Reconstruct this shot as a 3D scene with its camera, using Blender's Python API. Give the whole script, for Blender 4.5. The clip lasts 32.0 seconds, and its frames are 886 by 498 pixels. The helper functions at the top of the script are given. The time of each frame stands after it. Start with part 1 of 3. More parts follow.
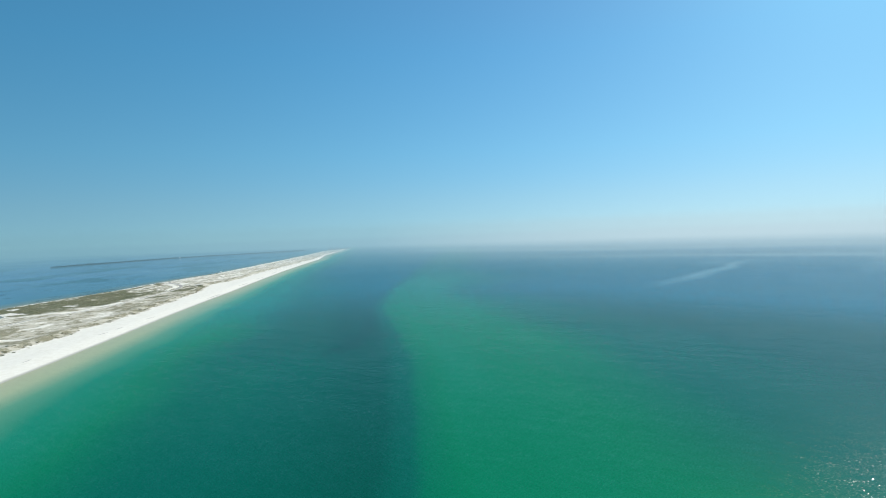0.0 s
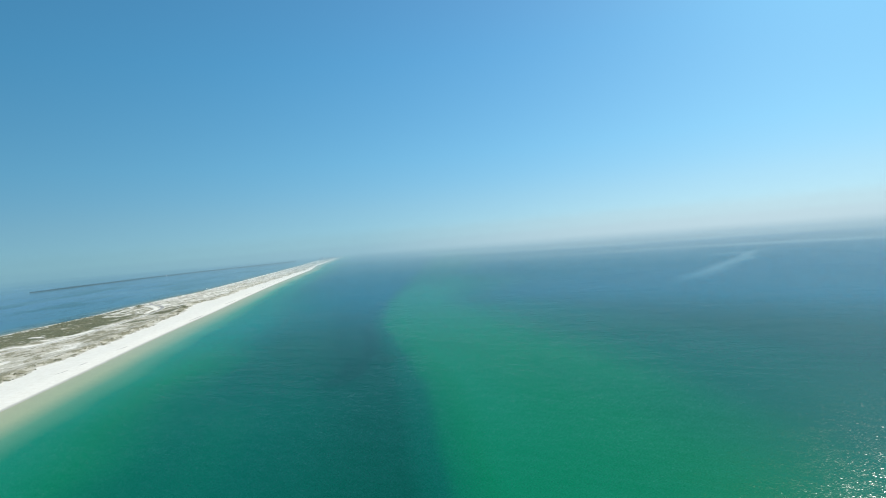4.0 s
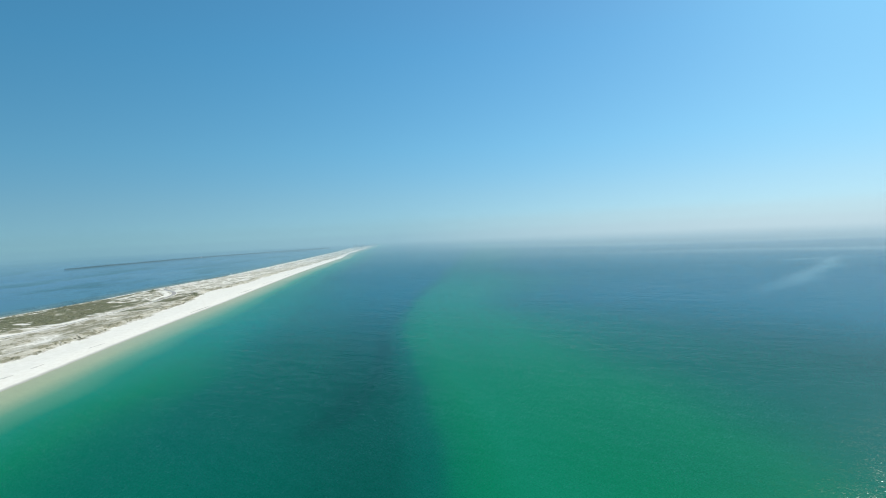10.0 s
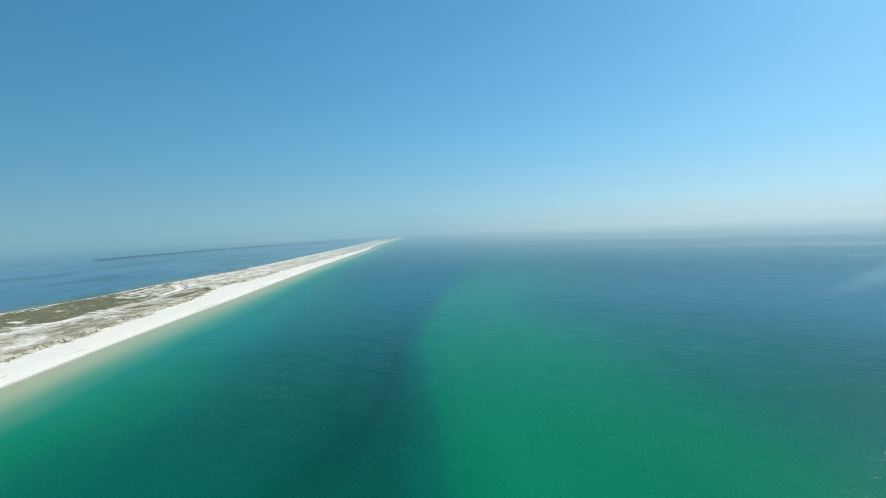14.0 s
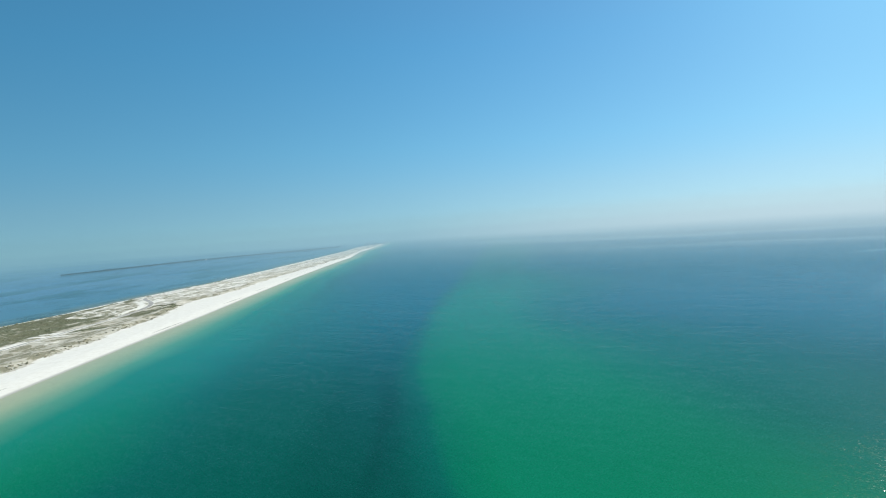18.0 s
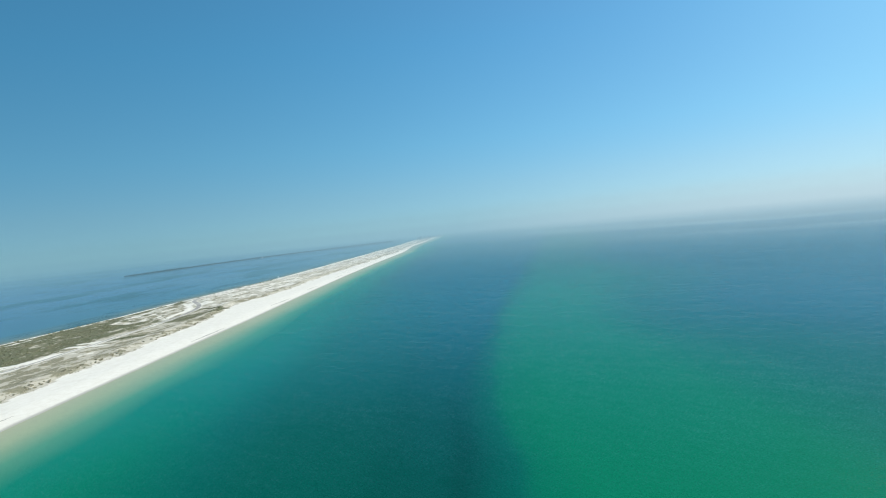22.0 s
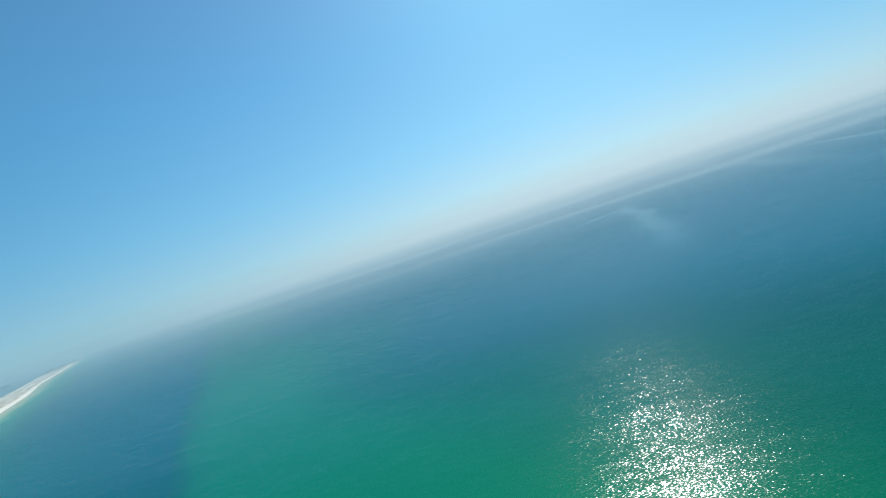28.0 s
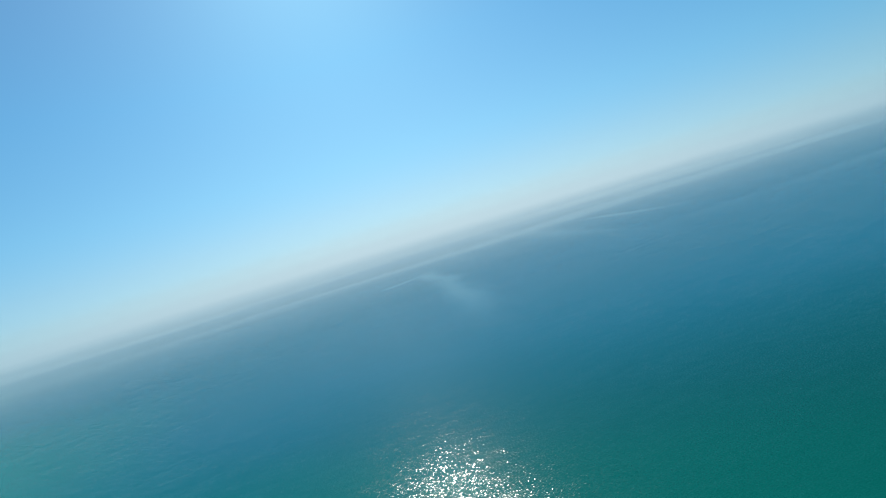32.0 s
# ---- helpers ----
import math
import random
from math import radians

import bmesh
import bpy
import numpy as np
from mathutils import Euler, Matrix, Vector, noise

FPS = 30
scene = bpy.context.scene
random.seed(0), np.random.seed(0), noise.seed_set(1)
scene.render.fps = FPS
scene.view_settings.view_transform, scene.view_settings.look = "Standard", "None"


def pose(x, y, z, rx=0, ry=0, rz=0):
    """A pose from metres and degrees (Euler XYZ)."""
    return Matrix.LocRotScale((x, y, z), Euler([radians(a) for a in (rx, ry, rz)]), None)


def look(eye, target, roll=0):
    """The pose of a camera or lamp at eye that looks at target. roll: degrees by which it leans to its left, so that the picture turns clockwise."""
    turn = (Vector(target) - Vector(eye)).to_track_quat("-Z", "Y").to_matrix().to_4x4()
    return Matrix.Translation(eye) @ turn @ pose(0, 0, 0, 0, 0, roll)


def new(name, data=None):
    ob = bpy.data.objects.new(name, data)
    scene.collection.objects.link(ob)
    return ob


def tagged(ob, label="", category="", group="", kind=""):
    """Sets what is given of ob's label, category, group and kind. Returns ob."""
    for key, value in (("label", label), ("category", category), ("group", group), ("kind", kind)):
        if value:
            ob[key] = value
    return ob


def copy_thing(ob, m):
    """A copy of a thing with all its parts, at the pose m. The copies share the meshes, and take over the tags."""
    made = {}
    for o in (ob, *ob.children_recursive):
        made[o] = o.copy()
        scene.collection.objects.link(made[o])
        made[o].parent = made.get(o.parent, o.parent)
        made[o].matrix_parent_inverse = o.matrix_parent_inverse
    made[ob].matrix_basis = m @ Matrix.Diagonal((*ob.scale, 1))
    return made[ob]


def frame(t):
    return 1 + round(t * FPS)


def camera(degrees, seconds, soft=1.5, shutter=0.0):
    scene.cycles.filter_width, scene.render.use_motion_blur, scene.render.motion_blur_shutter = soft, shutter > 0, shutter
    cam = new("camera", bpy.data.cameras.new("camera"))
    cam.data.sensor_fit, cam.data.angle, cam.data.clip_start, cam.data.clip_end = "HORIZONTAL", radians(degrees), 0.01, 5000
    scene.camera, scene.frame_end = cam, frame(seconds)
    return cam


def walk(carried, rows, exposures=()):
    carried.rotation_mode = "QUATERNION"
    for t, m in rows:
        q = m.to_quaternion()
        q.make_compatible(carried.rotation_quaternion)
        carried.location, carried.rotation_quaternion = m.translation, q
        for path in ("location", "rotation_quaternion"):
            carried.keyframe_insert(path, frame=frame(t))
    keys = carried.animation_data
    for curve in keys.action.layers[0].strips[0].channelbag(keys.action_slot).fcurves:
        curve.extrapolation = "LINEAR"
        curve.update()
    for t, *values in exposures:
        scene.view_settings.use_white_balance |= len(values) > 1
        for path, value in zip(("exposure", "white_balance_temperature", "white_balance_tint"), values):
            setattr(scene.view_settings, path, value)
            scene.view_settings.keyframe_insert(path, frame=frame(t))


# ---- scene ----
cam = camera(75.96, 32.0, soft=1.0)

# seconds, place in metres, heading, pitch and bank in degrees
FLIGHT = [
    (0, 0.00, 0.00, 89.96, -9.61, -1.56, -2.00),
    (0.5, 1.45, 9.85, 90.04, -8.55, -1.32, -2.42),
    (1, 2.51, 19.58, 90.11, -7.59, -1.90, -1.89),
    (1.5, 2.57, 29.02, 90.16, -7.29, -2.03, -8.13),
    (2, 1.24, 38.10, 90.18, -9.13, -1.99, -9.43),
    (2.5, -0.43, 46.98, 90.19, -10.07, -1.11, -8.28),
    (3, -1.51, 55.91, 90.24, -10.04, -1.21, -4.67),
    (3.5, -2.16, 64.97, 90.35, -10.33, -0.96, -4.71),
    (4, -2.42, 74.13, 90.49, -10.53, -1.25, -4.84),
    (4.5, -2.19, 83.43, 90.66, -10.60, -1.82, -4.84),
    (5, -1.32, 92.91, 90.83, -10.53, -2.42, -4.47),
    (5.5, 0.45, 102.62, 90.98, -10.26, -2.80, -3.49),
    (6, 3.52, 112.61, 91.10, -9.78, -2.72, -1.67),
    (6.5, 7.94, 122.84, 91.14, -8.70, -3.10, -1.00),
    (7, 12.88, 133.06, 91.13, -6.53, -2.70, -1.30),
    (7.5, 16.60, 142.78, 91.05, -5.63, -2.98, -4.30),
    (8, 18.48, 151.82, 90.91, -5.55, -2.66, -6.40),
    (8.5, 19.10, 160.28, 90.74, -5.70, -2.36, -6.84),
    (9, 19.13, 168.39, 90.59, -6.26, -2.18, -6.99),
    (9.5, 19.24, 176.44, 90.50, -6.77, -1.90, -4.96),
    (10, 20.04, 184.70, 90.51, -6.71, -1.92, -2.78),
    (10.5, 21.67, 193.31, 90.65, -5.96, -2.12, -2.73),
    (11, 23.74, 202.11, 90.87, -5.14, -2.50, -4.06),
    (11.5, 25.37, 210.82, 91.08, -5.20, -3.26, -5.89),
    (12, 26.45, 219.41, 91.23, -5.35, -3.44, -4.91),
    (12.5, 27.75, 228.09, 91.27, -5.24, -3.70, -4.58),
    (13, 29.44, 237.03, 91.22, -4.92, -3.33, -3.18),
    (13.5, 31.20, 246.22, 91.08, -4.27, -3.10, -3.01),
    (14, 32.59, 255.62, 90.86, -3.74, -2.63, -2.66),
    (14.5, 33.59, 265.27, 90.62, -3.09, -2.37, -3.57),
    (15, 33.92, 275.05, 90.36, -3.04, -2.24, -4.65),
    (15.5, 33.73, 284.94, 90.07, -3.41, -2.19, -5.66),
    (16, 33.07, 294.91, 89.75, -3.99, -2.22, -6.35),
    (16.5, 31.93, 304.94, 89.40, -4.61, -2.29, -6.46),
    (17, 30.23, 315.00, 89.03, -5.06, -2.38, -5.75),
    (17.5, 28.60, 325.27, 88.64, -5.39, -2.43, -4.87),
    (18, 27.46, 335.82, 88.25, -5.41, -2.21, -3.98),
    (18.5, 26.85, 346.61, 87.86, -5.28, -2.05, -2.99),
    (19, 26.94, 357.69, 87.47, -4.60, -2.16, -3.14),
    (19.5, 27.06, 368.86, 87.10, -4.15, -2.33, -3.42),
    (20, 27.25, 380.09, 86.74, -4.00, -2.42, -3.36),
    (20.5, 26.78, 390.39, 86.51, -4.19, -2.52, -1.58),
    (21, 25.56, 399.58, 86.40, -3.47, -2.19, 2.33),
    (21.5, 23.71, 407.74, 86.40, -0.59, -2.39, -1.81),
    (22, 21.35, 415.03, 86.48, -0.08, -2.54, -5.73),
    (22.5, 18.66, 421.65, 86.64, -0.03, -2.38, -16.68),
    (23, 15.90, 427.84, 86.84, -4.35, -2.95, -26.41),
    (23.5, 13.40, 433.84, 87.06, -11.33, -3.21, -20.27),
    (24, 11.53, 439.96, 87.29, -14.17, -2.18, -18.34),
    (24.5, 10.60, 446.40, 87.51, -15.84, -1.13, -19.01),
    (25, 10.84, 453.31, 87.72, -19.51, -1.58, -21.27),
    (25.5, 12.29, 460.62, 87.89, -23.34, -1.42, -18.92),
    (26, 14.88, 468.24, 88.02, -25.35, -1.89, -19.18),
    (26.5, 18.49, 476.00, 88.11, -27.30, -2.15, -18.89),
    (27, 22.92, 483.77, 88.15, -29.30, -2.23, -18.35),
    (27.5, 28.02, 491.42, 88.15, -31.33, -2.18, -17.75),
    (28, 33.61, 498.87, 88.10, -33.51, -2.72, -18.77),
    (28.5, 39.57, 506.10, 88.01, -35.49, -3.05, -18.84),
    (29, 45.77, 513.13, 87.89, -37.56, -2.67, -16.92),
    (29.5, 52.17, 520.00, 87.73, -40.58, -2.46, -16.26),
    (30, 58.73, 526.73, 87.56, -42.62, -2.01, -16.72),
    (30.5, 65.39, 533.37, 87.37, -45.47, -2.09, -18.59),
    (31, 72.14, 539.92, 87.18, -48.64, -2.23, -19.73),
    (31.5, 78.93, 546.43, 86.97, -51.85, -2.61, -18.59),
    (32, 85.75, 552.90, 86.77, -54.50, -2.82, -16.84),
]
walk(cam, [(t, pose(x, y, z, 90 + pitch, 0, yaw) @ pose(0, 0, 0, 0, 0, bank)) for t, x, y, z, yaw, pitch, bank in FLIGHT])

# ---- light ----
SUN_AZIMUTH, SUN_ELEVATION = radians(49), radians(36.5)
scene.view_settings.exposure = 0.0
world = bpy.data.worlds.new("sky")
scene.world = world
world.use_nodes = True
wn, wl = world.node_tree.nodes, world.node_tree.links
sky = wn.new("ShaderNodeTexSky")
sky.sky_type, sky.sun_disc = "NISHITA", False
sky.sun_elevation, sky.sun_rotation = SUN_ELEVATION, SUN_AZIMUTH
sky.altitude, sky.air_density, sky.dust_density, sky.ozone_density = 90, 1.0, 0.3, 2.0
# the haze near the horizon: the sky is read a few degrees higher, and its blue deepens upwards
way = wn.new("ShaderNodeTexCoord")
split = wn.new("ShaderNodeSeparateXYZ")
wl.new(way.outputs["Generated"], split.inputs[0])
above = wn.new("ShaderNodeMath")
above.operation, above.inputs[1].default_value = "MAXIMUM", 0.0
wl.new(split.outputs[2], above.inputs[0])
lifted = wn.new("ShaderNodeMath")
lifted.operation, lifted.inputs[1].default_value = "ADD", 0.1
wl.new(above.outputs[0], lifted.inputs[0])
join = wn.new("ShaderNodeCombineXYZ")
wl.new(split.outputs[0], join.inputs[0])
wl.new(split.outputs[1], join.inputs[1])
wl.new(lifted.outputs[0], join.inputs[2])
unit = wn.new("ShaderNodeVectorMath")
unit.operation = "NORMALIZE"
wl.new(join.outputs[0], unit.inputs[0])
wl.new(unit.outputs[0], sky.inputs[0])
blue = wn.new("ShaderNodeValToRGB")
while len(blue.color_ramp.elements) < 5:
    blue.color_ramp.elements.new(1.0)
for e, (at, c) in zip(blue.color_ramp.elements, ((0.0, (0.53, 0.70, 0.72)), (0.06, (0.515, 0.725, 0.75)), (0.14, (0.445, 0.78, 0.835)), (0.3, (0.365, 0.80, 0.91)), (0.6, (0.36, 0.755, 0.90)))):
    e.position, e.color = at, (*c, 1)
wl.new(above.outputs[0], blue.inputs[0])
tint = wn.new("ShaderNodeMix")
tint.data_type, tint.blend_type = "RGBA", "MULTIPLY"
tint.inputs[0].default_value = 1.0
wl.new(sky.outputs[0], tint.inputs[6])
wl.new(blue.outputs[0], tint.inputs[7])
# the pale glow of hazy air round the sun
toward = wn.new("ShaderNodeVectorMath")
toward.operation = "DOT_PRODUCT"
toward.inputs[1].default_value = (math.sin(SUN_AZIMUTH) * math.cos(SUN_ELEVATION), math.cos(SUN_AZIMUTH) * math.cos(SUN_ELEVATION), math.sin(SUN_ELEVATION))
wl.new(way.outputs["Generated"], toward.inputs[0])
facing = wn.new("ShaderNodeMath")
facing.operation, facing.inputs[1].default_value = "MAXIMUM", 0.0
wl.new(toward.outputs["Value"], facing.inputs[0])
ring = wn.new("ShaderNodeMath")
ring.operation, ring.inputs[1].default_value = "POWER", 5.0
wl.new(facing.outputs[0], ring.inputs[0])
glow = wn.new("ShaderNodeVectorMath")
glow.operation = "SCALE"
glow.inputs[0].default_value = (0.30, 0.0, 0.0)
wl.new(ring.outputs[0], glow.inputs["Scale"])
# scattered light evens out the side away from the sun
away = wn.new("ShaderNodeMath")
away.operation, away.inputs[0].default_value = "SUBTRACT", 1.0
wl.new(ring.outputs[0], away.inputs[1])
wash = wn.new("ShaderNodeVectorMath")
wash.operation = "SCALE"
wash.inputs[0].default_value = (0.02, 0.27, 0.22)
wl.new(away.outputs[0], wash.inputs["Scale"])
both = wn.new("ShaderNodeVectorMath")
both.operation = "ADD"
wl.new(glow.outputs[0], both.inputs[0])
wl.new(wash.outputs[0], both.inputs[1])
total = wn.new("ShaderNodeMix")
total.data_type, total.blend_type = "RGBA", "ADD"
total.inputs[0].default_value = 1.0
wl.new(tint.outputs[2], total.inputs[6])
wl.new(both.outputs[0], total.inputs[7])
wl.new(total.outputs[2], wn["Background"].inputs[0])
wn["Background"].inputs[1].default_value = 0.124
sun_way = Vector((math.sin(SUN_AZIMUTH) * math.cos(SUN_ELEVATION), math.cos(SUN_AZIMUTH) * math.cos(SUN_ELEVATION), math.sin(SUN_ELEVATION)))
sun = new("sun", bpy.data.lights.new("sun", "SUN"))
sun.data.energy, sun.data.angle, sun.data.color = 5.0, radians(0.53), (1.0, 0.955, 0.88)
sun.matrix_world = look(sun_way * 3000, (0, 0, 0))


# ---- plan: shores, dune foot, sandbar, road ----
def curve_of(points):
    ys = [p[0] for p in points]
    xs = [p[1] for p in points]
    return lambda y: np.interp(y, ys, xs)


shore = curve_of([(-900, -236), (420, -232), (600, -225), (750, -221), (900, -214), (1050, -205), (1250, -197), (1450, -187), (1620, -178),
                  (1930, -156), (2200, -135), (2440, -114), (2700, -110), (2960, -107), (3200, -82), (3600, -50), (4000, -19), (4300, 0)])
dune_foot = curve_of([(-900, -300), (420, -292), (506, -284), (600, -274), (643, -276), (690, -270), (770, -264), (860, -262), (930, -261), (1000, -260), (1090, -262), (1170, -272), (1230, -278),
                      (1300, -252), (1410, -239), (1505, -236), (1700, -222), (2010, -182), (2205, -168), (2440, -136), (2590, -132), (2960, -119), (3140, -108), (3400, -80), (4300, -8)])
bay_shore = curve_of([(-900, -410), (500, -412), (700, -424), (752, -431), (790, -439), (833, -449), (855, -470), (870, -492), (895, -504), (932, -509), (980, -503), (1006, -497), (1067, -483), (1140, -466), (1220, -449), (1260, -444),
                      (1340, -432), (1440, -412), (1540, -394), (1670, -366), (1770, -352), (2000, -326), (2270, -298), (2480, -278), (2770, -248), (3000, -224),
                      (3300, -196), (3700, -172), (4000, -150), (4200, -105), (4300, -12)])
bar_edge = curve_of([(-900, 8), (190, 14), (280, 25), (390, 39), (560, 35), (665, 34), (735, 38), (823, 50), (885, 62), (980, 80), (1070, 94), (1131, 110), (1400, 158), (1900, 262), (3200, 520)])


def hash01(i, j, seed):
    n = (i * 374761393 + j * 668265263 + seed * 974634777) & 0xFFFFFFFF
    n = ((n ^ (n >> 13)) * 1274126177) & 0xFFFFFFFF
    return ((n ^ (n >> 16)) & 0xFFFF) / 65535.0


def grain(x, y, size, seed=0, octaves=3):
    """Smooth noise, 0 to 1, with lumps of that many metres."""
    total, weight, amount = 0.0, 0.0, 1.0
    for o in range(octaves):
        px, py = np.asarray(x) / size, np.asarray(y) / size
        i, j = np.floor(px).astype(np.int64), np.floor(py).astype(np.int64)
        u, w = px - i, py - j
        u, w = u * u * (3 - 2 * u), w * w * (3 - 2 * w)
        a, b = hash01(i, j, seed + o), hash01(i + 1, j, seed + o)
        c, d = hash01(i, j + 1, seed + o), hash01(i + 1, j + 1, seed + o)
        total = total + amount * ((a * (1 - u) + b * u) * (1 - w) + (c * (1 - u) + d * u) * w)
        weight, amount, size = weight + amount, amount * 0.55, size / 2.1
    return total / weight


def smooth(a, b, x):
    t = np.clip((np.asarray(x, dtype=float) - a) / (b - a), 0, 1)
    return t * t * (3 - 2 * t)


def inside(poly, x, y):
    """Signed amount, 1 inside a closed outline and 0 outside."""
    hit = np.zeros(np.shape(x), dtype=bool)
    for (x0, y0), (x1, y1) in zip(poly, poly[1:] + poly[:1]):
        cross = ((y0 > y) != (y1 > y)) & (x < (x1 - x0) * (y - y0) / ((y1 - y0) or 1e-9) + x0)
        hit ^= cross
    return hit


def near_line(line, x, y):
    """Distance in metres to a broken line."""
    best = np.full(np.shape(x), 1e9)
    for (x0, y0), (x1, y1) in zip(line, line[1:]):
        dx, dy = x1 - x0, y1 - y0
        t = np.clip(((x - x0) * dx + (y - y0) * dy) / (dx * dx + dy * dy), 0, 1)
        best = np.minimum(best, np.hypot(x - x0 - t * dx, y - y0 - t * dy))
    return best


SCRUB = [(-525, 812), (-462, 814), (-441, 812), (-422, 830), (-398, 841), (-384, 850), (-384, 872), (-376, 892), (-358, 906), (-348, 936), (-347, 968), (-344, 1013), (-336, 1053), (-344, 1093), (-348, 1125),
         (-353, 1170), (-368, 1230), (-390, 1285), (-410, 1340), (-424, 1400), (-525, 1400)]
CRESCENT = [(-347, 1126), (-342, 1104), (-316, 1088), (-292, 1082), (-284, 1112), (-287, 1142), (-304, 1150), (-326, 1134)]
HOOK = [(-288, 1132), (-280, 1154), (-281, 1172), (-292, 1192), (-307, 1200), (-320, 1194)]
ROAD = [(-396, 560), (-390, 680), (-391, 730), (-384, 775), (-371, 808), (-356, 840), (-345, 868), (-338, 910), (-335, 950), (-332, 990), (-329, 1029), (-325, 1085), (-323, 1150), (-329, 1205), (-343, 1250),
        (-364, 1292), (-386, 1326), (-398, 1362), (-394, 1420), (-377, 1510), (-350, 1615), (-322, 1740), (-288, 1890), (-258, 2080), (-225, 2400), (-180, 2850)]


# blown-clear sand inside the bend, and a scrubby oval beside it
BEND_SAND = [(-334, 1120), (-337, 1190), (-351, 1236), (-370, 1272), (-390, 1300)]
OVAL = [(-288, 1132), (-280, 1154), (-281, 1172), (-292, 1192), (-307, 1200), (-320, 1194), (-318, 1160), (-306, 1140)]

HOLLOW = [(-320, 1010), (-300, 1000), (-274, 1060), (-270, 1130), (-276, 1180), (-300, 1215), (-317, 1190)]

# bare white sand between the scrub and the dunes
WHITE_STRIPS = [[(-378, 872), (-364, 874), (-353, 889), (-345, 912), (-341, 936)], [(-372, 892), (-358, 897), (-349, 906)], [(-374, 820), (-362, 848), (-352, 872)], [(-354, 970), (-338, 968), (-318, 964)],
                [(-350, 984), (-338, 990)], [(-412, 918), (-398, 912)],
                [(-429, 804), (-409, 817), (-385, 824)], [(-349, 674), (-335, 684), (-337, 712)], [(-342, 608), (-312, 600)]]
# thick stands of grass near the seaward dunes
STANDS = [[(-350, 636), (-358, 656), (-366, 682)], [(-340, 591), (-320, 586), (-298, 574)]]
# sandy blow-out with sparse clumps, and a dark clump beside the road
BLOWOUT = [(-402, 1120), (-348, 1105), (-338, 1200), (-352, 1255), (-395, 1310), (-418, 1270), (-416, 1180)]
CLUMP = [(-326, 985), (-310, 992), (-294, 997), (-293, 1011), (-311, 1006), (-327, 997)]


def bare_sand(x, y):
    """Amount of bare sand, 0 to 1, where strips and scars break the cover."""
    strip = np.zeros(np.shape(x))
    for line in WHITE_STRIPS:
        strip = np.maximum(strip, smooth(6, 3, near_line(line, x, y) + 4 * (grain(x, y, 14, 35) - 0.5)))
    edge = x - bay_shore(y)
    scar = smooth(0.57, 0.63, grain(x * 1.1, y * 0.75, 13, 62)) * smooth(40, 26, edge) * smooth(1110, 1060, y)
    return np.maximum(strip, scar)


def scrub_at(x, y):
    wx = x + 26 * (grain(x, y, 22, 3) - 0.5)
    wy = y + 40 * (grain(x, y, 26, 4) - 0.5)
    m = inside(SCRUB, wx, wy) & (x > bay_shore(y) + (7 + 9 * grain(x, y, 30, 19)) * (0.3 + 0.7 * smooth(880, 990, y)))
    gap = (grain(x * 1.2, y * 0.8, 13, 9) > 0.72) & (x > -470) & (grain(x, y, 60, 2) > 0.4)
    bare = (y > 1140) & (x > -455) & (grain(x * 1.2, y * 0.8, 17, 28) > 0.55)
    open_sand = inside(BLOWOUT, x, y) & (grain(x, y, 9, 29) < 0.62)
    return (m & ~gap & ~bare & ~open_sand & (bare_sand(x, y) < 0.5)) | inside(CLUMP, x + 6 * (grain(x, y, 8, 27) - 0.5), y)


def grass_at(x, y):
    """Cover of dune grass, 0 to 1."""
    d = x - dune_foot(y) + 14 * (grain(x, y, 16, 5) - 0.5)
    streak = grain(x * 1.3, y * 0.85, 20, 21, 4)
    blown = smooth(0.54, 0.62, grain(x * 1.25, y * 0.8, 24, 31, 6))
    far = smooth(1280, 1480, y)
    wisp = smooth(0.05, 0.012, np.abs(grain(x * 1.15, y * 0.6, 26, 37, 4) - 0.5))
    blown = np.maximum(0.8 * wisp, blown * smooth(0.58, 0.63, grain(x * 1.1, y * 0.7, 32, 39, 3) + 0.08))
    near = smooth(1230, 1130, y)
    g = 0.68 + 0.2 * near * smooth(760, 860, y) - 0.15 * far + 1.2 * (streak - 0.5) - (0.6 - 0.1 * near - 0.22 * smooth(900, 800, y)) * blown
    g = g * (1 - bare_sand(x, y))
    g = np.maximum(g, (0.5 + 0.9 * (grain(x * 1.5, y * 0.5, 14, 40, 3) - 0.4)) * smooth(-26, -12, d))
    g = np.clip(g, 0, 1) * smooth(2, -5, d) * smooth(3, 9, (x - bay_shore(y) - 6 * grain(x, y, 24, 18) * smooth(780, 960, y) - 7 * far) * (1 + smooth(960, 860, y)))
    speckle = inside(BLOWOUT, x, y)
    g = np.where(speckle, 0.62 + 2.6 * (grain(x * 1.3, y * 0.7, 7, 33, 3) - 0.5), g)
    for line, half in zip(STANDS, (11, 4)):
        g = np.maximum(g, 0.95 * smooth(half + 4, half, near_line(line, x, y) + 7 * (grain(x, y, 9, 38) - 0.5)))
    g = np.where(inside(OVAL, x, y), np.maximum(g, 0.85), g)
    g = np.where(inside(HOLLOW, x, y), np.maximum(g, 0.5 + 1.6 * (grain(x * 1.6, y * 0.6, 16, 36) - 0.42)), g)
    g = g * (1 - smooth(5, 2.5, near_line(BEND_SAND, x, y)))
    return np.clip(g, 0, 1)


# ---- materials ----
def material(name):
    m = bpy.data.materials.new(name)
    m.use_nodes = True
    return m, m.node_tree.nodes, m.node_tree.links, m.node_tree.nodes["Principled BSDF"]


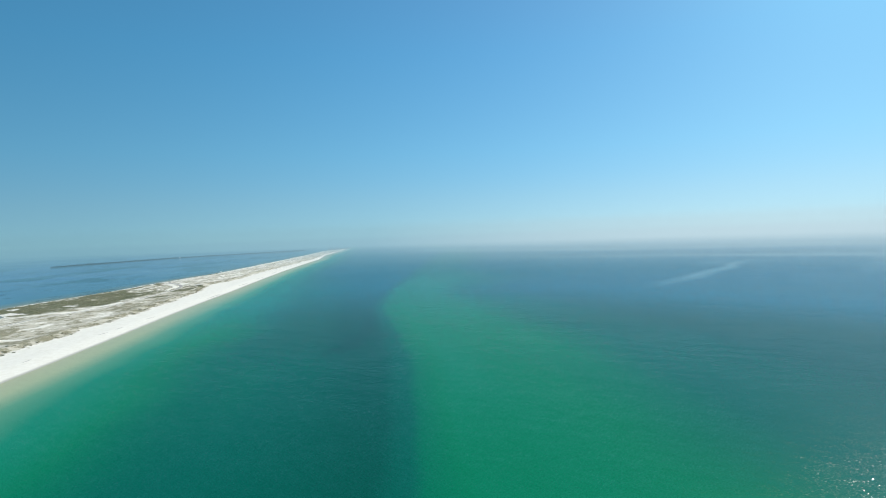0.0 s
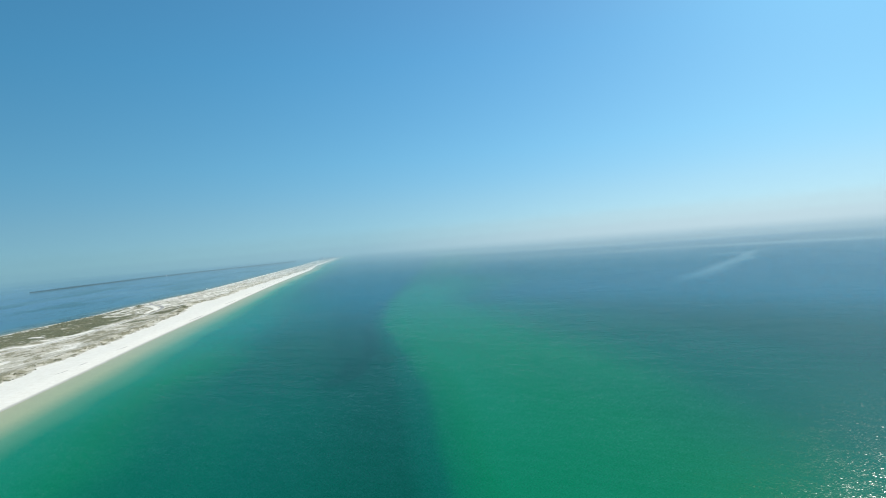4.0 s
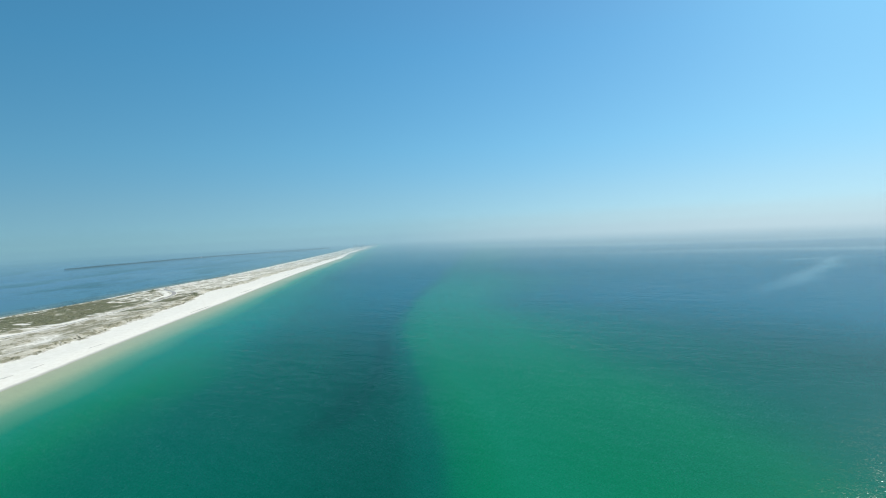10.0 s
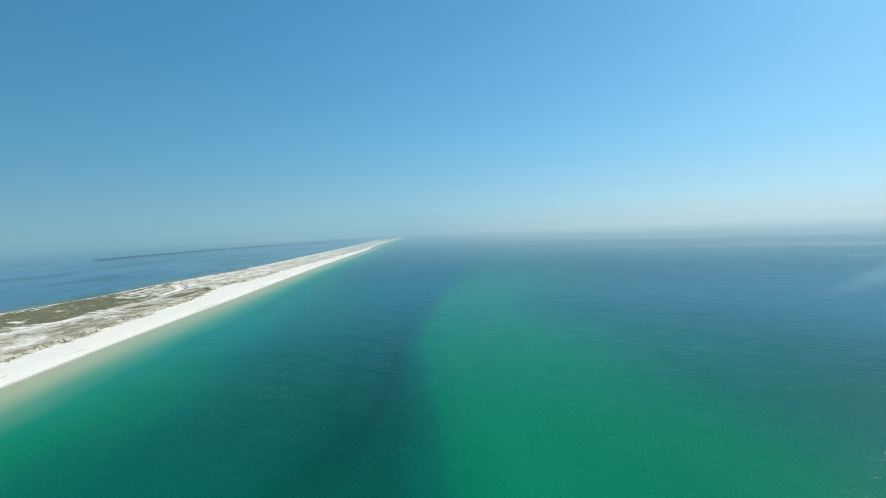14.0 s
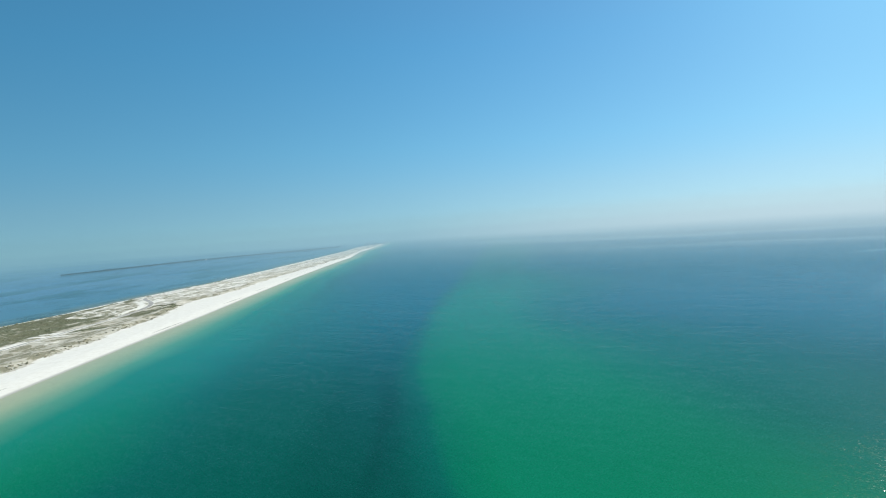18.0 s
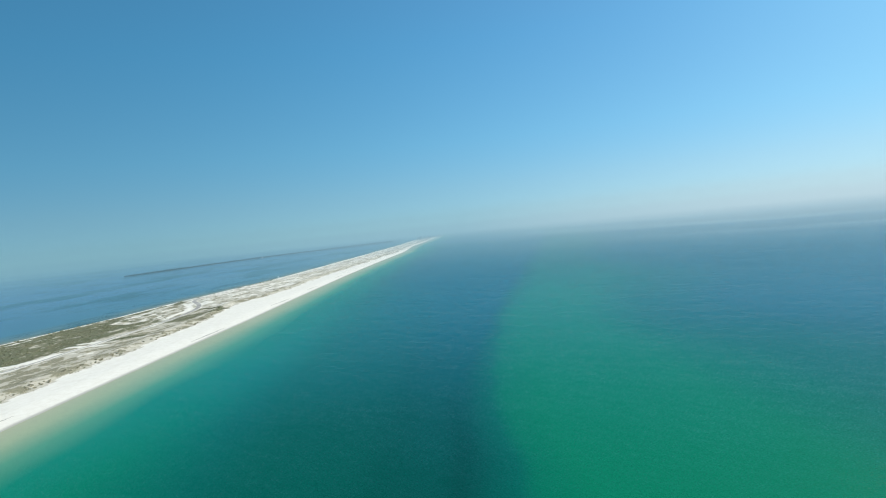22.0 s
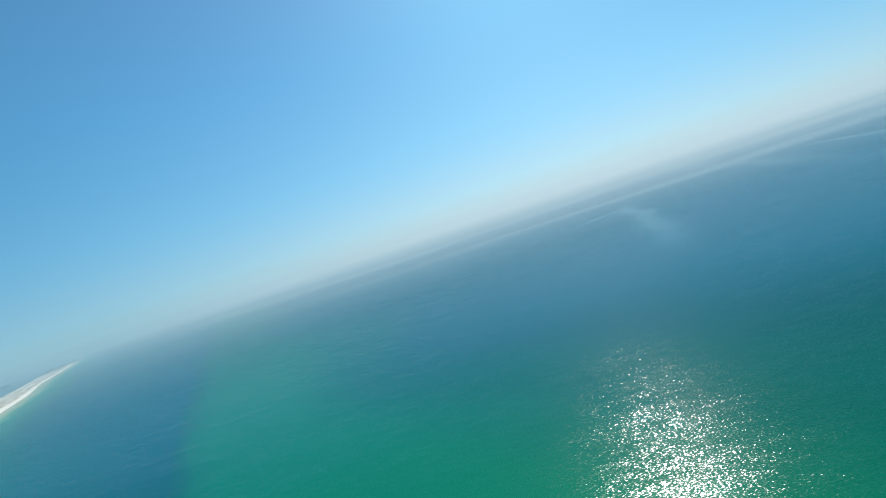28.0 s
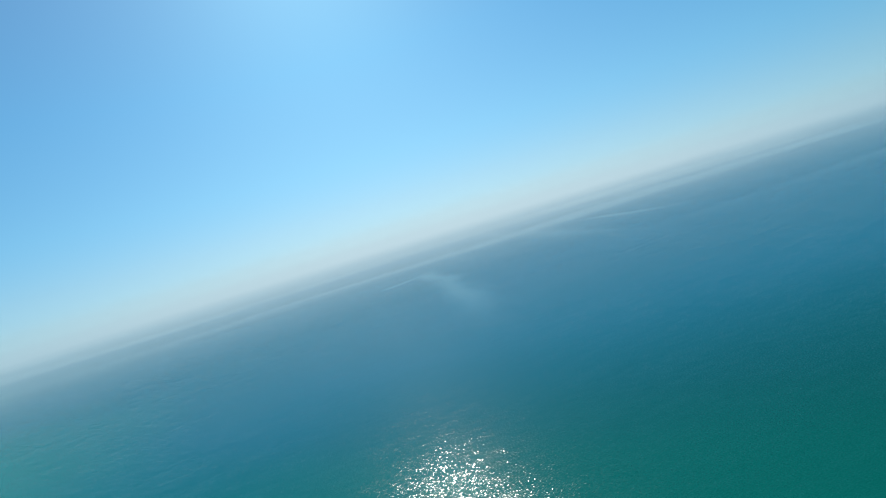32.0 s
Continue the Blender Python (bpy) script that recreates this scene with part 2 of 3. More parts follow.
def ramp(nodes, stops, smoothly=False):
    r = nodes.new("ShaderNodeValToRGB")
    r.color_ramp.interpolation = "EASE" if smoothly else "LINEAR"
    while len(r.color_ramp.elements) < len(stops):
        r.color_ramp.elements.new(1.0)
    for e, (at, c) in zip(r.color_ramp.elements, stops):
        e.position, e.color = at, (*c, 1)
    return r


def noise_node(nodes, links, coord, scale, detail=3, rough=0.55):
    n = nodes.new("ShaderNodeTexNoise")
    n.inputs["Scale"].default_value, n.inputs["Detail"].default_value, n.inputs["Roughness"].default_value = scale, detail, rough
    links.new(coord, n.inputs["Vector"])
    return n


def mapped(nodes, links, coord, scale, turn=0.0):
    m = nodes.new("ShaderNodeMapping")
    m.inputs["Scale"].default_value = scale
    m.inputs["Rotation"].default_value = (0, 0, turn)
    links.new(coord, m.inputs["Vector"])
    return m.outputs[0]


def crests(nodes, links, coord, turn, long):
    """Coordinates for wave crests that run along a heading and are longer than they are wide."""
    m = nodes.new("ShaderNodeMapping")
    m.vector_type = "TEXTURE"
    m.inputs["Scale"].default_value = (long, 1, 1)
    m.inputs["Rotation"].default_value = (0, 0, turn)
    links.new(coord, m.inputs["Vector"])
    return m.outputs[0]


def maths(nodes, links, op, a, b):
    n = nodes.new("ShaderNodeMath")
    n.operation = op
    for k, value in enumerate((a, b)):
        if hasattr(value, "links"):
            links.new(value, n.inputs[k])
        else:
            n.inputs[k].default_value = value
    return n.outputs[0]


def mixed(nodes, links, fac, a, b):
    n = nodes.new("ShaderNodeMix")
    n.data_type = "RGBA"
    for socket, value in ((n.inputs[0], fac), (n.inputs[6], a), (n.inputs[7], b)):
        if hasattr(value, "links"):
            links.new(value, socket)
        else:
            socket.default_value = value if not isinstance(value, tuple) else (*value, 1)
    return n.outputs[2]


def attribute(nodes, name):
    a = nodes.new("ShaderNodeAttribute")
    a.attribute_name = name
    return a.outputs["Fac"]


def sea_material():
    m, n, l, b = material("sea_water")
    coord = n.new("ShaderNodeTexCoord").outputs["Object"]
    depth = attribute(n, "depth")
    # slow drift of the depth colours
    wob = noise_node(n, l, mapped(n, l, coord, (1.6, 0.35, 1)), 0.011, 1)
    d = maths(n, l, "ADD", depth, maths(n, l, "MULTIPLY", maths(n, l, "SUBTRACT", wob.outputs[0], 0.5), 0.8))
    d = maths(n, l, "MULTIPLY", d, 0.1)
    green = ramp(n, [(0.0, (0.46, 0.46, 0.28)), (0.06, (0.37, 0.435, 0.25)), (0.14, (0.10, 0.30, 0.17)), (0.22, (0.004, 0.215, 0.115)), (0.33, (0.0, 0.178, 0.076)),
                     (0.46, (0.0, 0.110, 0.072)), (0.62, (0.0, 0.075, 0.05)), (1.0, (0.0, 0.062, 0.055))])
    # bluer depth ramp, with distance haze and sky reflection painted in
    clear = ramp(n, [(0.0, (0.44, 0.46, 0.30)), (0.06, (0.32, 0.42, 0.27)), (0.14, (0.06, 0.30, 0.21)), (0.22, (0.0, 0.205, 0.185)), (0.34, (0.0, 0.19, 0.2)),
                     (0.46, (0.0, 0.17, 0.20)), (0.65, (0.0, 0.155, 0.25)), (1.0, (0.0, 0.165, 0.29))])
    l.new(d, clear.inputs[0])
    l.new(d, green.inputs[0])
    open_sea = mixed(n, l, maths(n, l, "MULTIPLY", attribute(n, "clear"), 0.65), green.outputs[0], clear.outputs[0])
    lagoon = ramp(n, [(0.0, (0.3, 0.3, 0.24)), (0.08, (0.14, 0.2, 0.17)), (0.25, (0.065, 0.195, 0.27)), (1.0, (0.07, 0.197, 0.335))])
    l.new(d, lagoon.inputs[0])
    meadow = noise_node(n, l, mapped(n, l, coord, (1.3, 0.6, 1), 0.25), 0.006, 3, 0.55)
    patches = ramp(n, [(0.5, (0, 0, 0)), (0.62, (0.75, 0.75, 0.75))])
    l.new(meadow.outputs[0], patches.inputs[0])
    lagoon_body = mixed(n, l, patches.outputs[0], lagoon.outputs[0], (0.02, 0.115, 0.15))
    body = mixed(n, l, attribute(n, "weed"), open_sea, (0.0, 0.03, 0.022))
    # slicks lightened in the body colour, a painted reflection of pale sky
    body = mixed(n, l, maths(n, l, "MULTIPLY", attribute(n, "slick_sheen"), 0.55), body, (0.16, 0.33, 0.39))
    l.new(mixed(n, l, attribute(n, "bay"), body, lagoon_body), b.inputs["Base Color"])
    b.inputs["Specular IOR Level"].default_value = 0.0
    b.inputs["Coat Weight"].default_value, b.inputs["Coat IOR"].default_value = 0.54, 1.27
    # ripples, chop and swell, calmer inside the slicks
    ripple = noise_node(n, l, crests(n, l, coord, -0.7, 1.5), 2.0, 2, 0.5)
    chop = noise_node(n, l, crests(n, l, coord, -0.85, 2.6), 0.3, 3, 0.5)
    swell = noise_node(n, l, crests(n, l, coord, -0.6, 5.0), 0.09, 2, 0.5)
    # each gives a slope along x and y, and they add up
    tilt = None
    for waves, amount in ((ripple, 0.50), (chop, 0.11), (swell, 0.06)):
        centred = n.new("ShaderNodeVectorMath")
        centred.operation = "SUBTRACT"
        centred.inputs[1].default_value = (0.5, 0.5, 0.5)
        l.new(waves.outputs["Color"], centred.inputs[0])
        scaled = n.new("ShaderNodeVectorMath")
        scaled.operation = "SCALE"
        scaled.inputs["Scale"].default_value = amount
        l.new(centred.outputs[0], scaled.inputs[0])
        if tilt is None:
            tilt = scaled.outputs[0]
        else:
            added = n.new("ShaderNodeVectorMath")
            added.operation = "ADD"
            l.new(tilt, added.inputs[0])
            l.new(scaled.outputs[0], added.inputs[1])
            tilt = added.outputs[0]
    band = noise_node(n, l, mapped(n, l, coord, (1, 0.22, 1), -0.7), 0.006, 3)
    calm = attribute(n, "slick_sheen")
    wind = ramp(n, [(0.35, (0.75, 0.75, 0.75)), (0.65, (1, 1, 1))])
    l.new(band.outputs[0], wind.inputs[0])
    steep = n.new("ShaderNodeVectorMath")
    steep.operation = "SCALE"
    l.new(tilt, steep.inputs[0])
    l.new(maths(n, l, "MULTIPLY", wind.outputs[0], maths(n, l, "SUBTRACT", 1.0, calm)), steep.inputs["Scale"])
    flat = n.new("ShaderNodeVectorMath")
    flat.operation = "MULTIPLY"
    flat.inputs[1].default_value = (1, 1, 0)
    l.new(steep.outputs[0], flat.inputs[0])
    lift = n.new("ShaderNodeVectorMath")
    lift.operation = "ADD"
    lift.inputs[1].default_value = (0, 0, 1)
    l.new(flat.outputs[0], lift.inputs[0])
    facet = n.new("ShaderNodeVectorMath")
    facet.operation = "NORMALIZE"
    l.new(lift.outputs[0], facet.inputs[0])
    l.new(facet.outputs[0], b.inputs["Coat Normal"])
    gentle = n.new("ShaderNodeVectorMath")
    gentle.operation = "MULTIPLY"
    gentle.inputs[1].default_value = (0.32, 0.32, 1)
    l.new(lift.outputs[0], gentle.inputs[0])
    slope = n.new("ShaderNodeVectorMath")
    slope.operation = "NORMALIZE"
    l.new(gentle.outputs[0], slope.inputs[0])
    l.new(slope.outputs[0], b.inputs["Normal"])
    l.new(maths(n, l, "MULTIPLY", attribute(n, "unresolved"), maths(n, l, "SUBTRACT", 1.0, maths(n, l, "MULTIPLY", calm, 0.7))), b.inputs["Coat Roughness"])
    return m


def island_material():
    m, n, l, b = material("dune_sand_and_grass")
    coord = n.new("ShaderNodeTexCoord").outputs["Object"]
    fine = noise_node(n, l, coord, 1.3, 4, 0.65)
    mid = noise_node(n, l, mapped(n, l, coord, (1.25, 0.85, 1)), 0.2, 7, 0.72)
    sand = ramp(n, [(0.3, (0.77, 0.735, 0.625)), (0.6, (0.86, 0.83, 0.73)), (0.8, (0.89, 0.865, 0.77))])
    l.new(mid.outputs[0], sand.inputs[0])
    grass = ramp(n, [(0.25, (0.12, 0.118, 0.065)), (0.5, (0.25, 0.235, 0.145)), (0.75, (0.42, 0.385, 0.27))])
    l.new(fine.outputs[0], grass.inputs[0])
    scrub = ramp(n, [(0.38, (0.075, 0.082, 0.038)), (0.5, (0.145, 0.146, 0.073)), (0.64, (0.285, 0.262, 0.15))])
    blot = noise_node(n, l, mapped(n, l, coord, (1.2, 0.85, 1)), 0.085, 6, 0.68)
    # long wind-laid streaks, stronger down the beach
    lay = n.new("ShaderNodeCombineXYZ")
    l.new(maths(n, l, "MULTIPLY", attribute(n, "inland"), 0.17), lay.inputs[0])
    along = n.new("ShaderNodeSeparateXYZ")
    l.new(coord, along.inputs[0])
    l.new(maths(n, l, "MULTIPLY", along.outputs[1], 0.012), lay.inputs[1])
    long = noise_node(n, l, lay.outputs[0], 1.0, 4, 0.6)
    reach = n.new("ShaderNodeMapRange")
    for k, value in ((1, 900.0), (2, 1500.0), (3, 0.3), (4, 1.6)):
        reach.inputs[k].default_value = value
    l.new(along.outputs[1], reach.inputs[0])
    laid = maths(n, l, "MULTIPLY", maths(n, l, "SUBTRACT", long.outputs[0], 0.5), reach.outputs[0])
    thin = maths(n, l, "ADD", maths(n, l, "ADD", attribute(n, "grass"), laid), maths(n, l, "MULTIPLY", maths(n, l, "SUBTRACT", mid.outputs[0], 0.5), 1.7))
    thin_mask = ramp(n, [(0.27, (0, 0, 0)), (0.38, (0.95, 0.95, 0.95))])
    l.new(thin, thin_mask.inputs[0])
    thick = maths(n, l, "ADD", maths(n, l, "MULTIPLY", attribute(n, "grass"), 0.75), maths(n, l, "MULTIPLY", maths(n, l, "SUBTRACT", blot.outputs[0], 0.5), 2.2))
    thick = maths(n, l, "ADD", thick, maths(n, l, "MULTIPLY", maths(n, l, "SUBTRACT", fine.outputs[0], 0.5), 0.7))
    thick = maths(n, l, "ADD", thick, laid)
    thick_mask = ramp(n, [(0.56, (0, 0, 0)), (0.65, (0.92, 0.92, 0.92))])
    l.new(thick, thick_mask.inputs[0])
    has = ramp(n, [(0.03, (0, 0, 0)), (0.2, (1, 1, 1))])
    l.new(attribute(n, "grass"), has.inputs[0])
    litter = ramp(n, [(0.3, (0.46, 0.425, 0.32)), (0.7, (0.63, 0.59, 0.475))])
    l.new(fine.outputs[0], litter.inputs[0])
    c = mixed(n, l, maths(n, l, "MULTIPLY", thin_mask.outputs[0], has.outputs[0]), sand.outputs[0], litter.outputs[0])
    c = mixed(n, l, maths(n, l, "MULTIPLY", thick_mask.outputs[0], has.outputs[0]), c, grass.outputs[0])
    l.new(maths(n, l, "ADD", maths(n, l, "MULTIPLY", blot.outputs[0], 0.65), maths(n, l, "MULTIPLY", fine.outputs[0], 0.35)), scrub.inputs[0])
    # yellower and greener stands within the scrub
    stand = noise_node(n, l, coord, 0.03, 4, 0.6)
    kind = ramp(n, [(0.42, (0.0, 0.0, 0.0)), (0.6, (0.75, 0.75, 0.75))])
    l.new(stand.outputs[0], kind.inputs[0])
    green_scrub = ramp(n, [(0.38, (0.055, 0.075, 0.035)), (0.52, (0.12, 0.15, 0.075)), (0.66, (0.24, 0.26, 0.14))])
    l.new(fine.outputs[0], green_scrub.inputs[0])
    c = mixed(n, l, attribute(n, "scrub"), c, mixed(n, l, kind.outputs[0], scrub.outputs[0], green_scrub.outputs[0]))
    c = mixed(n, l, attribute(n, "wet"), c, (0.36, 0.345, 0.28))
    l.new(c, b.inputs["Base Color"])
    b.inputs["Roughness"].default_value = 0.9
    b.inputs["Specular IOR Level"].default_value = 0.2
    bump = n.new("ShaderNodeBump")
    bump.inputs["Distance"].default_value, bump.inputs["Strength"].default_value = 0.4, 0.6
    l.new(fine.outputs[0], bump.inputs["Height"])
    l.new(bump.outputs[0], b.inputs["Normal"])
    return m


def plain(name, low, high, scale, rough=0.8, metal=0.0, random_tint=0.0):
    m, n, l, b = material(name)
    coord = n.new("ShaderNodeTexCoord").outputs["Object"]
    t = noise_node(n, l, coord, scale, 4, 0.6)
    r = ramp(n, [(0.3, low), (0.7, high)])
    l.new(t.outputs[0], r.inputs[0])
    out = r.outputs[0]
    if random_tint:
        pick = n.new("ShaderNodeNewGeometry").outputs["Random Per Island"]
        hue = n.new("ShaderNodeHueSaturation")
        l.new(maths(n, l, "ADD", maths(n, l, "MULTIPLY", pick, random_tint), 1 - random_tint / 2), hue.inputs["Value"])
        l.new(out, hue.inputs["Color"])
        out = hue.outputs[0]
    l.new(out, b.inputs["Base Color"])
    b.inputs["Roughness"].default_value, b.inputs["Metallic"].default_value = rough, metal
    b.inputs["Specular IOR Level"].default_value = 0.25
    return m


SEA = sea_material()
SAND = island_material()
LEAF = plain("scrub_leaves", (0.155, 0.162, 0.085), (0.285, 0.285, 0.165), 0.4, 0.85, random_tint=0.4)
SHRUB_LEAF = plain("shrub_leaves", (0.2, 0.207, 0.11), (0.34, 0.335, 0.2), 0.4, 0.85, random_tint=0.5)
TUFT = plain("dune_grass_blades", (0.42, 0.385, 0.27), (0.62, 0.57, 0.42), 0.6, 0.9, random_tint=0.45)
ASPHALT = plain("worn_asphalt", (0.29, 0.28, 0.25), (0.52, 0.495, 0.44), 0.03, 0.9)
WRACK = plain("dried_seaweed", (0.33, 0.31, 0.26), (0.6, 0.57, 0.5), 0.4, 0.95)
# far pines in blue-grey: distance haze put into the crown colour
TREES = plain("haze_blue_pine_crowns", (0.035, 0.075, 0.1), (0.06, 0.11, 0.135), 0.05, 0.9, random_tint=0.5)
BARK = plain("pine_bark", (0.1, 0.07, 0.05), (0.2, 0.15, 0.1), 0.6, 0.9)
STUCCO = plain("pale_stucco", (0.7, 0.69, 0.66), (0.8, 0.79, 0.76), 0.05, 0.85)
SLAB = plain("balcony_concrete", (0.6, 0.59, 0.57), (0.72, 0.71, 0.69), 0.1, 0.8)
PANE = plain("tinted_glass", (0.2, 0.25, 0.28), (0.3, 0.35, 0.38), 0.2, 0.12)
WHITE = plain("white_painted_wood", (0.7, 0.7, 0.68), (0.82, 0.82, 0.8), 1.0, 0.6)
STEEL = plain("galvanised_steel", (0.3, 0.31, 0.32), (0.45, 0.46, 0.47), 2.0, 0.45, 0.8)


# ---- mesh helpers ----
def mesh_from(name, verts, faces, mat, attributes=(), shade=True):
    me = bpy.data.meshes.new(name)
    me.from_pydata(verts, [], faces)
    for key, values in attributes:
        me.attributes.new(key, "FLOAT", "POINT").data.foreach_set("value", np.asarray(values, dtype=np.float32).ravel())
    if shade:
        me.polygons.foreach_set("use_smooth", np.ones(len(me.polygons), dtype=bool))
    me.materials.append(mat)
    me.update()
    return me


def grid_faces(rows, cols):
    i = np.arange((rows - 1) * cols).reshape(rows - 1, cols)[:, :-1]
    return np.stack([i, i + 1, i + cols + 1, i + cols], -1).reshape(-1, 4).tolist()


def part(name, bm, mat, parent=None, label=""):
    me = bpy.data.meshes.new(name)
    bm.to_mesh(me)
    bm.free()
    me.materials.append(mat)
    ob = new(name, me)
    ob.parent = parent
    return tagged(ob, label)


def box(bm, x0, y0, z0, x1, y1, z1, bevel=0.0):
    m = Matrix.Translation(((x0 + x1) / 2, (y0 + y1) / 2, (z0 + z1) / 2)) @ Matrix.Diagonal((x1 - x0, y1 - y0, z1 - z0, 1))
    made = bmesh.ops.create_cube(bm, size=1, matrix=m)
    if bevel:
        edges = {e for v in made["verts"] for e in v.link_edges}
        bmesh.ops.bevel(bm, geom=list(edges), offset=bevel, segments=2, affect="EDGES")
    return bm


# ---- the sea: one sheet to the horizon ----
def steps(*spans):
    out = []
    for a, b, d in spans:
        out += list(np.arange(a, b, d))
    return np.array(out + [spans[-1][1]])


def build_sea():
    xs = steps((-9000, -2500, 500), (-2500, -700, 90), (-700, -520, 20), (-520, -260, 10), (-260, -140, 5), (-140, -30, 10), (-30, 70, 3), (70, 420, 9), (420, 1300, 12), (1300, 2450, 24), (2450, 3000, 80), (3000, 9000, 500))
    ys = steps((-4000, -900, 400), (-900, 100, 60), (100, 1500, 12), (1500, 2600, 30), (2600, 5000, 80), (5000, 11000, 600))
    X, Y = np.meshgrid(xs, ys)
    off = X - shore(np.clip(Y, -900, 4300))
    wobble = 26 * (grain(X, Y, 120, 50) - 0.5)
    near = np.interp(off + wobble * smooth(10, 80, off), [-400, 0, 4, 22, 44, 74, 112, 170, 235], [0.0, 0.0, 0.25, 0.75, 1.45, 2.4, 3.7, 5.3, 6.4])
    over = X + 18 * (grain(X, Y, 90, 61) - 0.5) - bar_edge(Y)
    spread = 1 - 0.33 * smooth(640, 900, Y) * smooth(1150, 850, Y) + 0.5 * smooth(1300, 2600, Y)
    crest = np.interp(over / spread, [-60, -10, 10, 30, 100, 190, 285, 430, 900], [6.6, 6.6, 3.8, 3.1, 3.3, 4.9, 6.5, 8.2, 10.0])
    depth = np.where(over > -60, np.maximum(np.minimum(near, 6.6), 0) * (1 - smooth(-60, -10, over)) + crest * smooth(-60, -10, over), near)
    # share of the bluer ramp: painted haze and reflection, growing with distance
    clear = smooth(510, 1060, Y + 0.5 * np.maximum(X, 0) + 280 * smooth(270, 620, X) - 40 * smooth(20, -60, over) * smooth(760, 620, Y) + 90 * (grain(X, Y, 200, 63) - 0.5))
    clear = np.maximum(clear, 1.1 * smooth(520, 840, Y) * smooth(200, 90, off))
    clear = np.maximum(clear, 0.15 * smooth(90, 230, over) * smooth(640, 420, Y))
    depth = depth + smooth(900, 1600, Y) * 1.8 * smooth(30, 150, off) * smooth(8.0, 4.0, depth)
    # the trough shoals towards its near end
    depth = depth - 0.8 * smooth(580, 380, Y) * smooth(4.2, 5.6, depth) * smooth(20, -10, over)
    # seagrass streaks along the trough
    line = np.interp(Y, [430, 470, 520, 590, 650, 720, 800], [-14, 2, 13, 20, 21, 20, 24]) + 5 * (grain(X * 0, Y, 30, 72) - 0.5)
    weed = smooth(0.22, 0.5, grain(X * 1.5, Y * 0.6, 22, 71)) * np.exp(-((X - line) / 5.5) ** 2) * smooth(410, 470, Y) * smooth(740, 610, Y)
    weed = np.maximum(weed, 0.9 * smooth(0.5, 0.66, grain(X * 1.6, Y * 0.6, 26, 73)) * np.exp(-((X - line + 9) / 9.0) ** 2) * smooth(420, 460, Y) * smooth(560, 510, Y))
    bay = smooth(-2, 2, (bay_shore(np.clip(Y, -900, 4300)) + 40) - X)
    lag = np.interp(bay_shore(np.clip(Y, -900, 4300)) - X, [-50, 0, 8, 30, 90, 200, 500], [0, 0, 0.4, 1.4, 3.2, 5.0, 8.0])
    lag = lag + 3.0 * (grain(X * 0.8, Y * 1.3, 260, 81) - 0.5) * smooth(60, 160, bay_shore(np.clip(Y, -900, 4300)) - X)
    depth = np.where(bay > 0.5, lag, depth)
    # wind slicks: calmer water, which also carries the painted sky sheen
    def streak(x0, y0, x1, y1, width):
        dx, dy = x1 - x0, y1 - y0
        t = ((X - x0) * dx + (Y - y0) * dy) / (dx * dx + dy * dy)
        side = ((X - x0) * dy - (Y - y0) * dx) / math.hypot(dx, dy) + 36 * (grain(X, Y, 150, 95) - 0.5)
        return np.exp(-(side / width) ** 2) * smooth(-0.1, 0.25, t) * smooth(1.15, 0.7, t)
    slick_sheen = 0.7 * streak(960, 1235, 480, 800, 17)
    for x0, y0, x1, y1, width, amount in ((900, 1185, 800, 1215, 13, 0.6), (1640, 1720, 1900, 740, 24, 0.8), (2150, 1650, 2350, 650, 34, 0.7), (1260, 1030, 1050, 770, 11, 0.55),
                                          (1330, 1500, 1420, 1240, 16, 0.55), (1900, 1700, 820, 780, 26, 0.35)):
        slick_sheen = np.maximum(slick_sheen, amount * streak(x0, y0, x1, y1, width))
    slick_sheen = np.maximum(slick_sheen, 0.6 * smooth(0.5, 0.66, grain((Y - X) * 0.32, (X + Y) * 2.0, 420, 97)) * smooth(900, 1700, X + 0.3 * Y))
    slick_sheen = np.maximum(slick_sheen, 0.85 * smooth(0.48, 0.62, grain(X * 0.5, Y * 1.3, 420, 99, 2)) * bay)
    verts = np.stack([X, Y, np.zeros_like(X)], -1).reshape(-1, 3).tolist()
    me = mesh_from("water", verts, grid_faces(len(ys), len(xs)), SEA, (("depth", depth), ("bay", bay), ("clear", clear), ("weed", weed * 0.27), ("slick_sheen", np.clip(slick_sheen, 0, 0.92)), ("unresolved", 0.135 - 0.05 * smooth(400, 1500, np.hypot(X - 120, Y - 600)))))
    return tagged(new("water", me), "calm green and blue gulf water with sandbars beside a white beach", "sea", kind="structure")


build_sea()


# ---- the barrier island ----
def ground_height(x, y):
    a, d, w = shore(y), dune_foot(y), bay_shore(y)
    beach = -0.35 + 2.2 * smooth(-9, 24, a - x) + 0.25 * smooth(20, 60, a - x)
    back = smooth(0, 30, d - x)
    ridge = np.exp(-((x - d + 16) / 12.0) ** 2) * (0.8 + 2.6 * grain(x, y, 28, 11))
    dunes = 2.6 * (grain(x * 1.5, y * 0.8, 34, 12, 4) - 0.45)
    z = beach + ridge * smooth(-2, 12, d - x) + dunes * back + 0.1 * (grain(x, y, 9, 14) - 0.5)
    lowland = smooth(14, 70, x - w)
    z = (0.5 + 0.25 * (grain(x, y, 30, 13) - 0.5)) * (1 - lowland) + z * lowland
    edge = smooth(-3, 5, x - w)
    z = -0.4 * (1 - edge) + z * edge
    flat = smooth(11, 5, near_line(ROAD, x, y))
    return z * (1 - flat) + np.maximum(1.3, 0.4 * z + 0.9) * flat


